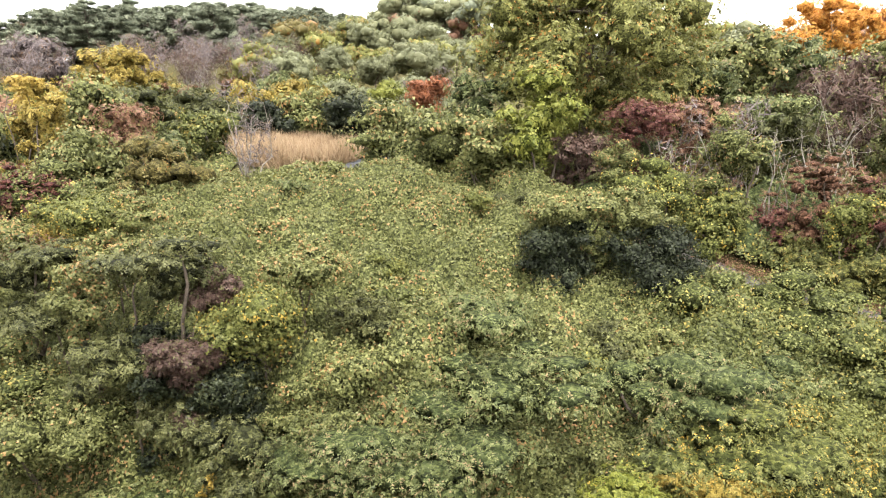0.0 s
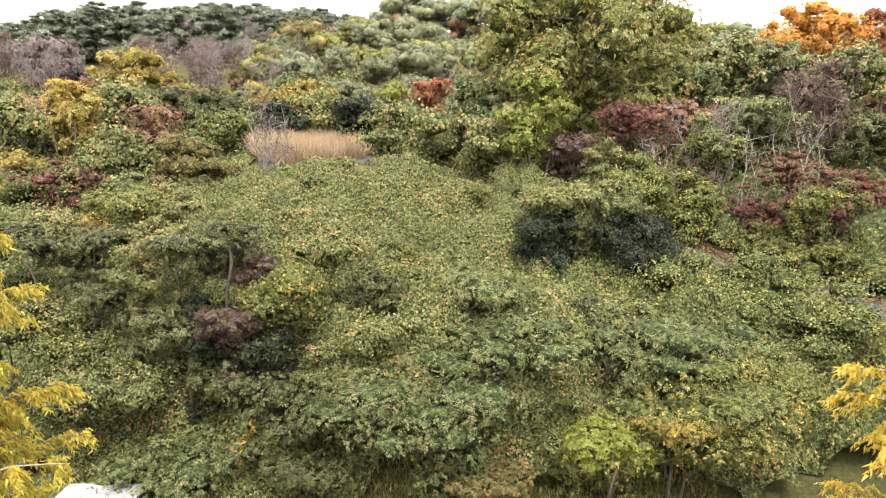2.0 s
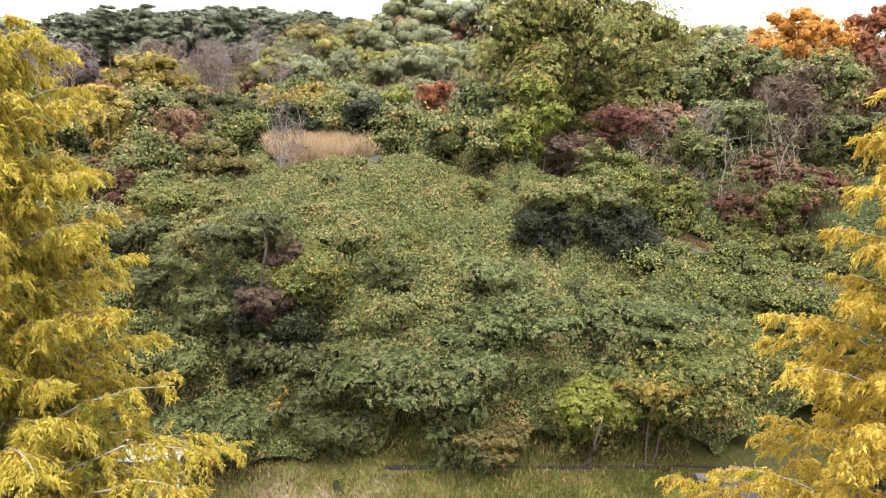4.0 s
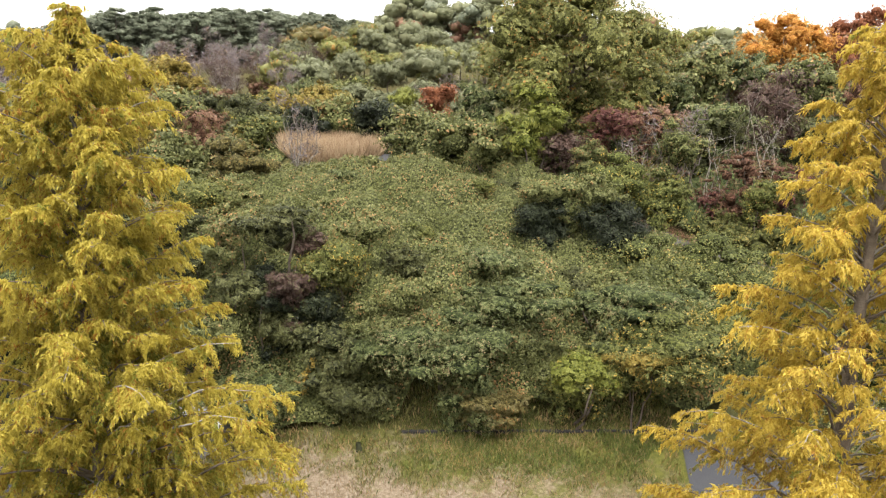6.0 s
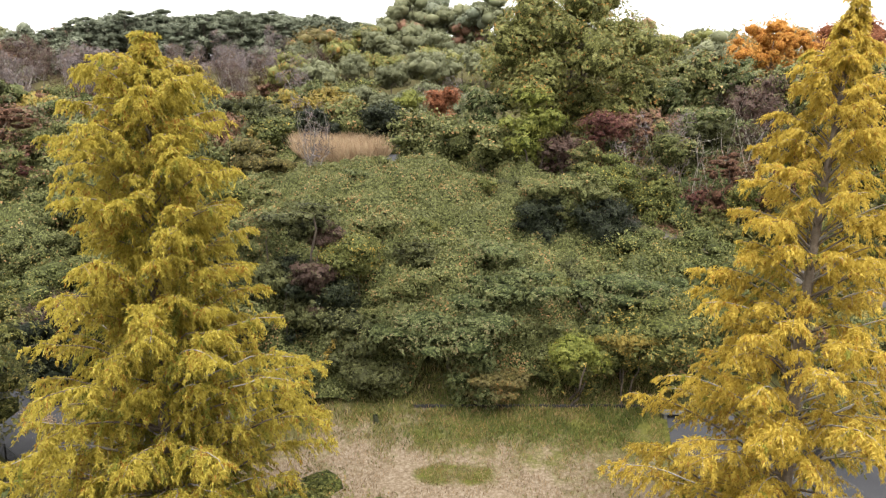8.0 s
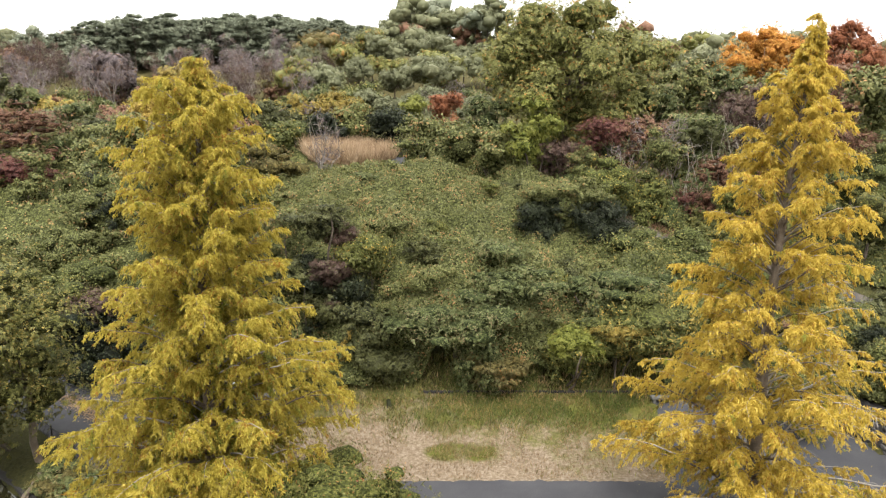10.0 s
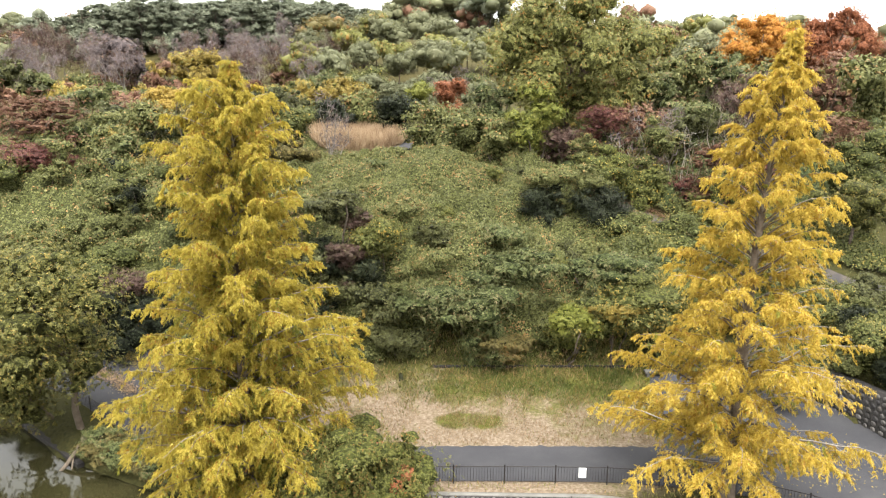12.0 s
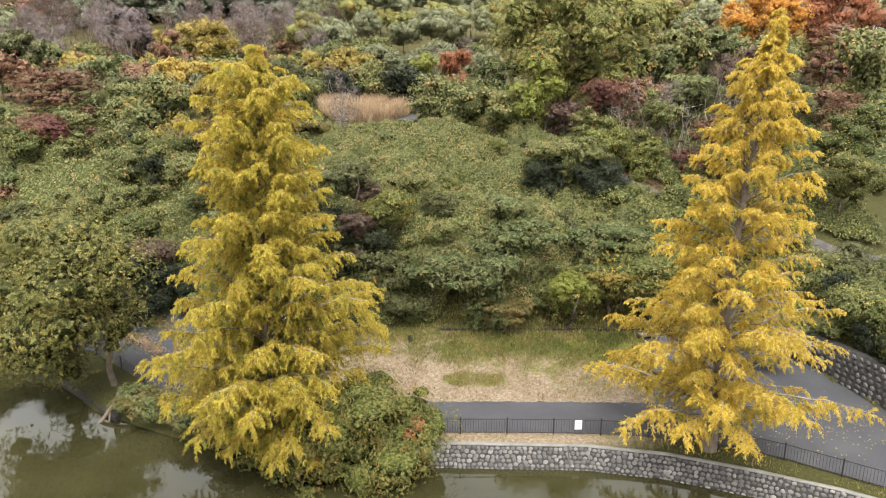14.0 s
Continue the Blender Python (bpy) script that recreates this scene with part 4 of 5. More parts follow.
shrub(-3.2, 48.0, 17.5, 2.9, 1.9, "vine", size=0.17)
shrub(2.5, 48.0, 20.2, 2.9, 2.9, "grey", size=0.17)
shrub(2.6, 42.0, 15.9, 1.8, 1.9, "vine", size=0.15)
shrub(8.6, 42.0, 15.9, 2.4, 2.3, "purple", size=0.15)
shrub(9.7, 38.0, 15.3, 1.1, 1.8, "vine")
shrub(12.2, 41.0, 17.5, 2.2, 1.6, "red", flat=0.6, size=0.12, m=22)
shrub(15.2, 42.0, 17.6, 2.6, 1.8, "brown", flat=0.6, size=0.12, m=22)
shrub(16.2, 38.0, 16.4, 1.7, 2.3, "vine", size=0.14)
shrub(20.0, 43.0, 17.8, 2.9, 1.5, "grey", flat=0.4, size=0.17)
shrub(21.2, 42.0, 16.6, 2.2, 1.5, "dark", size=0.17)
shrub(18.1, 37.0, 11.5, 2.0, 1.6, "red", flat=0.6, size=0.12, m=22)
shrub(14.6, 37.0, 12.4, 2.2, 1.7, "ygreen", size=0.15)
shrub(20.4, 36.0, 14.2, 2.6, 1.4, "brown", flat=0.5, size=0.12, m=22)
shrub(22.6, 34.0, 13.1, 2.3, 1.9, "red", flat=0.6, size=0.12, m=22)
shrub(20.4, 33.9, 12.4, 1.3, 1.5, "ygreen", size=0.12)
shrub(22.3, 33.0, 12.8, 1.1, 1.3, "vine", size=0.12)
shrub(20.2, 33.5, 9.6, 3.0, 1.2, "camphor", label="clump of tall green and yellow weeds", name="weed_clump")
shrub(22.8, 32.0, 9.3, 2.5, 1.5, "camphor", label="clump of tall green and yellow weeds", name="weed_clump")
shrub(19.0, 36.0, 9.6, 1.9, 1.1, "camphor", label="clump of tall green and yellow weeds", name="weed_clump")
shrub(22.8, 53.0, 23.8, 2.7, 2.9, "vine", size=0.2)
shrub(28.1, 56.0, 23.5, 2.8, 2.5, "grey", size=0.2)
shrub(29.5, 46.0, 21.4, 3.0, 2.5, "vine", size=0.18)
shrub(26.6, 46.0, 20.1, 2.8, 2.1, "purple", size=0.17)
shrub(29.2, 42.0, 17.3, 2.2, 2.5, "dark", size=0.17)
shrub(19.3, 52.0, 20.6, 3.4, 1.8, "grey", size=0.2)
shrub(11.3, 37.0, 13.7, 2.5, 1.7, "ygreen")
shrub(3.9, 38.0, 12.3, 2.2, 1.2, "dark")
shrub(-25.3, 43.0, 18.5, 1.8, 2.4, "mustard", size=0.15, m=24)
shrub(-25.6, 42.8, 18.9, 0.9, 0.7, "yellow", size=0.13)
shrub(-30.1, 44.0, 17.5, 2.7, 1.8, "vine", size=0.17)
shrub(-24.0, 48.0, 18.6, 2.9, 1.9, "vine", size=0.18)
shrub(-21.1, 46.0, 17.2, 2.4, 1.8, "brown", size=0.15)
shrub(-24.9, 56.0, 19.2, 3.1, 1.6, "dark", size=0.2)
shrub(-22.2, 42.0, 15.7, 2.2, 1.5, "vine", size=0.15)
shrub(-14.2, 58.0, 17.8, 2.4, 1.4, "ivy", size=0.2)
shrub(-11.7, 60.0, 19.5, 2.5, 2.3, "vine", size=0.2)
shrub(-7.4, 58.0, 18.3, 2.9, 1.7, "ivy", size=0.2)
shrub(-17.1, 80.0, 22.1, 2.9, 2.3, "mustard", size=0.26)
shrub(-5.3, 66.0, 20.4, 1.8, 1.9, "bright", size=0.2)
shrub(-1.5, 68.0, 20.6, 1.9, 1.6, "scarlet", size=0.2)
shrub(-21.2, 75.0, 20.4, 2.7, 1.8, "mustard", size=0.26)
shrub(-22.4, 66.0, 19.6, 3.6, 1.6, "dark", size=0.24)
shrub(-39.4, 85.0, 26.2, 4.2, 3.2, "mustard", size=0.26)
shrub(-57.3, 100.0, 28.8, 4.4, 2.8, "twiggy", size=0.26)
shrub(-21.4, 30.0, 11.8, 2.4, 1.4, "vine")
shrub(-13.0, 27.0, 11.4, 1.4, 1.2, "vine")
shrub(-25.9, 37.0, 12.9, 3.6, 3.3, "fresh", size=0.15)
shrub(-31.0, 31.0, 9.1, 3.8, 1.8, "vine")
shrub(-28.3, 28.0, 7.5, 3.6, 1.7, "fresh")
shrub(-30.1, 40.0, 12.1, 3.0, 1.9, "ivy", size=0.15)
shrub(-39.7, 42.0, 13.5, 3.6, 2.2, "red", flat=0.4, size=0.12, m=44, cap=7000)
shrub(-42.8, 48.0, 19.2, 4.0, 3.6, "brown", flat=0.35, size=0.12, m=50, cap=7000)
shrub(-32.0, 28.0, 8.1, 2.4, 1.9, "vine")
shrub(-24.9, 25.0, 6.0, 2.1, 1.2, "purple")
shrub(-40.0, 56.0, 17.8, 4.1, 2.0, "dark", size=0.2)
shrub(-36.1, 62.0, 19.5, 2.1, 1.5, "yellow", size=0.2)
shrub(-35.5, 54.0, 16.6, 4.6, 2.0, "grey", size=0.2)
shrub(27.6, 28.0, 13.3, 3.2, 3.4, "camphor", size=0.14)
shrub(32.6, 36.0, 15.1, 3.3, 2.5, "fresh", size=0.15)
shrub(39.8, 48.0, 23.1, 3.4, 4.2, "vine", size=0.28)
shrub(35.8, 46.0, 16.9, 3.3, 2.3, "brown", flat=0.4, size=0.18)
tree(50.5, 74.0, 30.6, 5.1, 4.6, "scarlet", 0.15, 90, 0.95, 1.0, 0.26, cap=19000, k=0.24, low=-0.8, limbs=12)
tree(39.5, 72.0, 29.4, 5.8, 4.6, "orange", 0.15, 90, 0.95, 1.0, 0.26, cap=21000, k=0.24, low=-0.8, limbs=12)
shrub(44.8, 64.0, 24.9, 4.6, 4.8, "brown", flat=0.5, size=0.24)
shrub(5.6, 19.3, 5.1, 1.6, 1.6, "mixed", m=20)
shrub(7.9, 19.9, 5.2, 1.8, 1.4, "mixed", m=20)
shrub(-24.1, 23.0, 5.2, 3.1, 2.1, "ivy")
shrub(-24.2, 26.0, 6.2, 1.5, 1.6, "vine")

# ---- vine carpet over the slope ----
ROAD_LINE = np.array([(10.5, 36.6), (13.9, 34.9), (17.1, 33.0), (19.5, 30.9), (21.4, 27.6), (26.5, 24.5), (42, 22)])


DOME = (7.2, 30.6)


def off_line(x, y, line):
    best = np.full(len(x), 1e9)
    for (ax, ay), (bx, by) in zip(line[:-1], line[1:]):
        t = np.clip(((x - ax) * (bx - ax) + (y - ay) * (by - ay)) / ((bx - ax) ** 2 + (by - ay) ** 2), 0, 1)
        best = np.minimum(best, np.hypot(x - ax - t * (bx - ax), y - ay - t * (by - ay)))
    return best


def carpet(name, x0, x1, y0, y1, n, size, leaf, seed, label, mounds=1.0, tall=1.0):
    """Leaves draped over a field of mounds."""
    rng = np.random.default_rng(seed)
    step = 0.1
    gx, gy = np.arange(x0, x1 + step, step), np.arange(y0, y1 + step, step)
    GX, GY = np.meshgrid(gx, gy)
    G = np.zeros_like(GX)
    for k in range(int((x1 - x0) * (y1 - y0) * 1.1 * mounds)):
        cx, cy, r = rng.uniform(x0, x1), rng.uniform(y0, y1), 0.35 + 1.25 * rng.random() ** 1.7
        h = r * rng.uniform(0.5, 1.15) * tall
        i0, i1 = np.searchsorted(gx, [cx - r, cx + r])
        j0, j1 = np.searchsorted(gy, [cy - r, cy + r])
        q = 1 - ((GX[j0:j1, i0:i1] - cx) ** 2 + (GY[j0:j1, i0:i1] - cy) ** 2) / (r * r)
        G[j0:j1, i0:i1] = np.maximum(G[j0:j1, i0:i1], h * np.sqrt(np.clip(q, 0, 1)))
    for k in range(int((x1 - x0) * (y1 - y0) * 0.15 * mounds)):
        cx, cy, r = rng.uniform(x0, x1), rng.uniform(y0, y1), rng.uniform(0.9, 2.0)
        i0, i1 = np.searchsorted(gx, [cx - r, cx + r])
        j0, j1 = np.searchsorted(gy, [cy - r, cy + r])
        q = 1 - ((GX[j0:j1, i0:i1] - cx) ** 2 + (GY[j0:j1, i0:i1] - cy) ** 2) / (r * r)
        G[j0:j1, i0:i1] += r * rng.uniform(0.3, 0.65) * np.sqrt(np.clip(q, 0, 1))
    tuft = np.zeros_like(G)
    for k in range(int((x1 - x0) * (y1 - y0) * 9)):
        cx, cy, r = rng.uniform(x0, x1), rng.uniform(y0, y1), rng.uniform(0.16, 0.42)
        i0, i1 = np.searchsorted(gx, [cx - r, cx + r])
        j0, j1 = np.searchsorted(gy, [cy - r, cy + r])
        q = 1 - ((GX[j0:j1, i0:i1] - cx) ** 2 + (GY[j0:j1, i0:i1] - cy) ** 2) / (r * r)
        tuft[j0:j1, i0:i1] = np.maximum(tuft[j0:j1, i0:i1], 0.85 * r * np.sqrt(np.clip(q, 0, 1)))
    hollow = tuft
    near = GY < np.interp(GX, ROAD_LINE[:, 0], ROAD_LINE[:, 1])
    off = off_line(GX.ravel(), GY.ravel(), ROAD_LINE).reshape(G.shape)
    G *= np.where(near, smooth(2.2, 8.5, off), smooth(1.3, 3.0, off))
    G *= 1 - 0.5 * np.exp(-((GX - DOME[0]) ** 2 + (GY - DOME[1] + 2.4) ** 2) / 7)
    G *= np.where(GX < -3, 1 - 0.8 * smooth(42, 47, GY), 1.0)
    G *= 1 - 0.55 * np.exp(-((GX + 8.5) / 6.5) ** 2 - ((GY - 41) / 6.0) ** 2)
    G += land(GX, GY) + 0.12
    floor_of = G.copy()
    G = G + tuft
    SY, SX = np.gradient(G, step)
    W = np.sqrt(1 + SX ** 2 + SY ** 2).clip(1, 4)
    cell = rng.choice(W.size, n, p=(W / W.sum()).ravel())
    j, i = np.divmod(cell, W.shape[1])
    X, Y = gx[i] + rng.uniform(-0.5, 0.5, n) * step, gy[j] + rng.uniform(-0.5, 0.5, n) * step
    Z = G[j, i] + (X - gx[i]) * SX[j, i].clip(-2, 2) + (Y - gy[j]) * SY[j, i].clip(-2, 2)
    N = np.stack([-SX[j, i], -SY[j, i], np.ones(n)], 1)
    deep = hollow[j, i]
    keep = (off_line(X, Y, ROAD_LINE) > 1.7) & (land(X, Y) > 0.9) & (rng.random(n) < smooth(0.03, 0.2, deep) * 0.85 + 0.15)
    X, Y, Z, N = X[keep], Y[keep], Z[keep], N[keep]
    n = len(X)
    N = unit(unit(N) + np.array([0, 0, 0.1]) + rng.normal(size=(n, 3)) * 0.38)
    P = np.stack([X, Y, Z + rng.normal(size=n) * 0.06], 1)
    D = np.cross(N, rng.normal(size=(n, 3)))
    D[:, 2] -= 0.4
    L = size * rng.uniform(0.6, 1.4, n)
    V, F = blade_arrays(P, D, N, L, L * 0.85)
    ob = link(name, mesh_of(name, V, F), LEAF[leaf])
    k = 3 if x1 - x0 < 32 else 8
    rows, cols = GX[::k, ::k].shape
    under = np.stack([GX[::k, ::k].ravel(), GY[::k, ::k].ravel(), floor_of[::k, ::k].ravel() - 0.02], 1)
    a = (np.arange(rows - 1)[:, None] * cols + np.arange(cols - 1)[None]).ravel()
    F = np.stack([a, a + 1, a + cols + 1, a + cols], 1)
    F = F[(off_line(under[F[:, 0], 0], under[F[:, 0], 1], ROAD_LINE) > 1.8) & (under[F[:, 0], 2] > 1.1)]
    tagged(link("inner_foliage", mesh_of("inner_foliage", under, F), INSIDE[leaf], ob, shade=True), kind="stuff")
    return tagged(ob, label, "vines", kind="stuff")


carpet("vine_carpet", -16, 13, 19, 50, 152000, 0.11, "vine", 31, "carpet of pale green vine leaves over the slope", 0.8, 1.1)
carpet("vine_carpet", 8, 30, 20, 36, 64000, 0.125, "fresh", 32, "carpet of fresh green kudzu beside the road")
carpet("vine_carpet", -60, -16, 22, 60, 38000, 0.17, "vine", 33, "tangled green vines between the shrubs", 0.6, 0.7)
carpet("vine_carpet", 8, 60, 36, 70, 18000, 0.22, "grey", 34, "grey-green undergrowth between the shrubs")

# ---- shrubs that close the canopy ----
FILL = {"vine": 0.34, "fresh": 0.14, "grey": 0.2, "dark": 0.1, "ygreen": 0.07, "brown": 0.07, "mustard": 0.04, "ivy": 0.04}
rng_fill = np.random.default_rng(5)


def fill(n, x0, x1, y0, y1, size, rise):
    for i in range(n):
        x, y = rng_fill.uniform(x0, x1), rng_fill.uniform(y0, y1)
        if off_line(np.array([x]), np.array([y]), ROAD_LINE)[0] < 2.6:
            continue
        if -18 < x < -5 and 45 < y < 61:
            continue
        r = rng_fill.uniform(1.1, 2.1) * (1 + (y - 30) * 0.012)
        leaf = rng_fill.choice(list(FILL), p=list(FILL.values()))
        shrub(x, y, float(land(x, y)) + rise * rng_fill.uniform(0.7, 1.2), r, r * 0.7, str(leaf), size * 0.75, 9, 0.75, 0.8, stems=1, cap=1600)


fill(72, -48, -17, 27, 58, 0.22, 3.6)
fill(26, -44, -22, 25, 36, 0.2, 2.2)
fill(34, 15, 52, 38, 68, 0.29, 3.2)
fill(22, -17, 12, 46, 68, 0.26, 1.9)
fill(46, -70, -14, 60, 104, 0.3, 1.9)
fill(30, 18, 74, 58, 104, 0.3, 2.4)
fill(20, 17, 34, 14.5, 22.5, 0.2, 2.6)

rng_low = np.random.default_rng(15)
for i in range(72):
    x, y = rng_low.uniform(-13, 10), rng_low.uniform(22, 49)
    r = rng_low.uniform(0.6, 1.3)
    if y > 42 and x < -3:
        continue
    if math.hypot(x - DOME[0], y - DOME[1] + 2) < 5.5 or off_line(np.array([x]), np.array([y]), ROAD_LINE)[0] < 5:
        continue
    shrub(x, y, float(land(x, y)) + rng_low.uniform(0.9, 2.0), r, r * 0.65, str(rng_low.choice(["vine", "vine", "fresh", "grey", "ygreen"])), 0.125, 8, 0.7, 0.85, stems=1, cap=1500, name="vine_mound", label="low mound of pale green vine leaves")

# ---- the big oak and its neighbours ----
tree(10.0, 50, 29.6, 8.4, 7.9, "oak", 0.19, 130, 0.95, 0.95, 0.42, name="oak", label="large oak turning yellow-green above the slope", k=0.22, limbs=34, cap=56000, low=-0.95)
tree(36, 78, 28.0, 6.5, 6.0, "wood", 0.42, 30, 0.7, 1.1, 0.25, cap=5000)
tree(28, 84, 29.6, 5.5, 6.0, "oak", 0.42, 30, 0.7, 1.1, 0.25, cap=5000)
tree(44, 92, 29.8, 6.5, 6.0, "wood", 0.45, 30, 0.7, 1.1, 0.25, cap=5000)

# ---- far slope and ridge ----
rng_far = np.random.default_rng(77)
for i in range(66):
    px = -97 + i * 1.17 + rng_far.normal() * 0.7
    py = 146 + (i % 4) * 7 + rng_far.normal() * 2
    tops = float(np.interp(px, [-97, -88, -70, -42, -28, -20], [38.2, 42.0, 43.8, 43.4, 42.4, 40.6]))
    pine_tree(px, py, tops * (1 + (py - 155) * 0.0042) + rng_far.normal() * 1.0, rng_far.uniform(3.2, 4.6))


for i in range(30):
    px, py = -98 + i * 2.6 + rng_far.normal(), rng_far.uniform(140, 178)
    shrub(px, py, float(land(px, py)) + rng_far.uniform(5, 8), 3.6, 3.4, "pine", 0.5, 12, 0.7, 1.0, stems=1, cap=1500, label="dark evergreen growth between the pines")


def wood(n, x0, x1, y0, y1, rise, r, leaves, size, cap=850):
    for i in range(n):
        x, y = rng_far.uniform(x0, x1), rng_far.uniform(y0, y1)
        k = rng_far.uniform(0.7, 1.2)
        leaf = str(rng_far.choice(leaves))
        tree(x, y, float(land(x, y)) + rise * k, r * k, r * k * 0.85, leaf, size, 24, 1.0, 0.9, 0.14, limbs=3, cap=cap, k=0.36)


def ridge_wood(x, y, top):
    """A tree of the closed wood along the skyline."""
    r = rng_far.uniform(4.2, 5.6)
    tall = (top - float(land(x, y))) * 0.5
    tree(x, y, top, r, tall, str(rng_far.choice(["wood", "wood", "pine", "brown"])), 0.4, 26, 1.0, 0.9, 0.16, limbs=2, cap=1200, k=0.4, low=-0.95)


tree(-29, 141, 38.4, 8.0, 7.4, "olive", 0.3, 60, 0.9, 0.9, 0.3, cap=9000, k=0.26, low=-0.8, limbs=8, label="broad olive-green tree standing below the pines")
wood(24, -34, 2, 100, 155, 6.8, 3.8, ["wood", "wood", "oak"], 0.3, 2800)
wood(16, -26, 8, 74, 98, 3.6, 2.5, ["wood", "grey", "wood"], 0.26, 3000)
wood(14, -8, 24, 105, 170, 8, 4.4, ["wood", "wood", "oak"], 0.32, 2000)
wood(16, -20, 20, 185, 205, 17, 6.5, ["wood", "wood", "pine"], 0.4, 1200)
wood(26, 30, 150, 110, 190, 10.5, 5.2, ["wood", "wood", "oak", "brown"], 0.36, 900)
for i in range(30):
    ridge_wood(26 + i * 4.4 + rng_far.normal(), 190 + rng_far.uniform(-7, 7), 44.5 + rng_far.normal() * 0.9)
for i in range(46):
    px, py = -26 + i * 3.9 + rng_far.normal(), 182 + rng_far.uniform(-5, 5)
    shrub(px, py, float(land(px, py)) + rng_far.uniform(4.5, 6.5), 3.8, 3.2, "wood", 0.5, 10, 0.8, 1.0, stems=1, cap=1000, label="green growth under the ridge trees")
for i in range(12):
    ridge_wood(-22 + i * 4.2 + rng_far.normal(), 196 + rng_far.uniform(-7, 7), 48.5 + rng_far.normal() * 0.8)
for i in range(10):
    ridge_wood(-96 - i * 5.0 + rng_far.normal(), 165 + rng_far.uniform(-7, 7), 41.0 + rng_far.normal())
wood(16, -125, -90, 120, 175, 7, 5, ["wood", "mustard", "brown"], 0.7)
wood(20, -62, -22, 66, 96, 3.0, 2.2, ["wood", "mustard", "grey", "brown"], 0.45)
wood(18, -110, -55, 60, 110, 6, 3.4, ["wood", "grey", "brown", "dark"], 0.5)
wood(24, 40, 100, 66, 112, 5, 3.4, ["wood", "grey", "oak", "brown"], 0.5)
wood(20, -66, -20, 84, 112, 3.6, 2.2, ["brown", "olive", "mustard", "brown"], 0.34)
for i in range(74):
    x, y = rng_far.uniform(-105, -22), rng_far.uniform(92, 136)
    bare_shrub(x, y, float(land(x, y)) + rng_far.uniform(5.4, 8.0), 3.2, "grey-purple leafless tree below the pines", name="bare_tree", leaf="twiggy" if i % 3 else "purple", twigs=1100)

# ---- bare branches among the shrubs ----
bare_shrub(15.6, 39.5, 16.0, 2.6, twigs=700, leaf="twiggy")
bare_shrub(13.2, 38.5, 14.6, 2.2)
bare_shrub(18.0, 38.0, 14.8, 2.2)
bare_shrub(24.5, 42.5, 18.6, 3.0, "leafless shrub with mauve-grey branches", twigs=900, leaf="purple")
bare_shrub(23.0, 40.0, 16.0, 2.4)
bare_shrub(-13.5, 46.0, 17.4, 1.8, "thin leafless shrub by the dry grass", twigs=500, leaf="twiggy")
bare_shrub(-1.0, 84, 22.0, 3.4, twigs=700, leaf="twiggy")

# ---- leaf litter ----


def litter(name, line, width, n, leaf, seed, label, lift=0.13, size=0.09):
    rng = np.random.default_rng(seed)
    line = np.array(line, float)
    seg = rng.integers(0, len(line) - 1, n)
    t = rng.random((n, 1))
    P = line[seg] * (1 - t) + line[seg + 1] * t + rng.normal(size=(n, 2)) * width * 0.5
    P = np.concatenate([P, (land(P[:, 0], P[:, 1]) + lift + rng.random(n) * 0.03)[:, None]], 1)
    L = size * rng.uniform(0.6, 1.4, n)
    V, F = leaf_arrays(P, rng.normal(size=(n, 3)) * np.array([1, 1, 0.2]), unit(rng.normal(size=(n, 3)) * 0.35 + np.array([0, 0, 1.0])), L, L * 0.7)
    return tagged(link(name, mesh_of(name, V, F), LEAF[leaf]), label, "leaves", kind="stuff")


litter("leaf_litter", ROAD_LINE[:5] + np.array([0.7, 1.1]), 1.1, 9000, "brown", 61, "brown fallen leaves along the hill road")
litter("leaf_litter", ROAD_LINE[:5] - np.array([0.5, 0.9]), 0.5, 1600, "straw", 62, "dry grass and leaves on the road verge")
litter("leaf_litter", [(-24.7, 20.5), (-22.8, 19.2), (-21.1, 17.5)], 0.6, 1500, "straw", 63, "pale fallen leaves in a strip on the asphalt")
litter("leaf_litter", [(-24.6, 22.8), (-23.0, 21.9), (-19.9, 19.5)], 0.7, 1700, "mustard", 64, "yellow-brown fallen leaves in a strip on the asphalt")
litter("leaf_litter", [(9.5, 9.6), (13.0, 8.6), (17.5, 8.0), (22, 8.4)], 2.6, 500, "yellow", 65, "scattered yellow leaves on the asphalt")
litter("leaf_litter", [(-12.5, 9.6), (-15.5, 11.2), (-18.0, 13.5)], 1.6, 420, "yellow", 66, "scattered yellow leaves below the conifer")

# ---- lawn: dry blades, green weeds ----


def blades(name, n, inside, x0, x1, y0, y1, h0, h1, leaf, seed, label, slim=0.14, lean=0.4):
    rng = np.random.default_rng(seed)
    X, Y = rng.uniform(x0, x1, n), rng.uniform(y0, y1, n)
    keep = inside(X, Y, rng)
    X, Y = X[keep], Y[keep]
    L = rng.uniform(h0, h1, len(X))
    D = np.stack([rng.normal(size=len(X)) * lean, rng.normal(size=len(X)) * lean, np.ones(len(X))], 1)
    P = np.stack([X, Y, land(X, Y)], 1) + unit(D) * L[:, None] * 0.46
    N = rng.normal(size=(len(X), 3)) * np.array([1, 1, 0.3])
    V, F = leaf_arrays(P, D, unit(N), L, np.maximum(L * slim, 0.012))
    return tagged(link(name, mesh_of(name, V, F), LEAF[leaf]), label, "grass", kind="stuff")


def patchy(X, Y, k, seed, cut):
    return np.array([noise.noise((a * k, b * k, seed)) for a, b in zip(X, Y)]) > cut


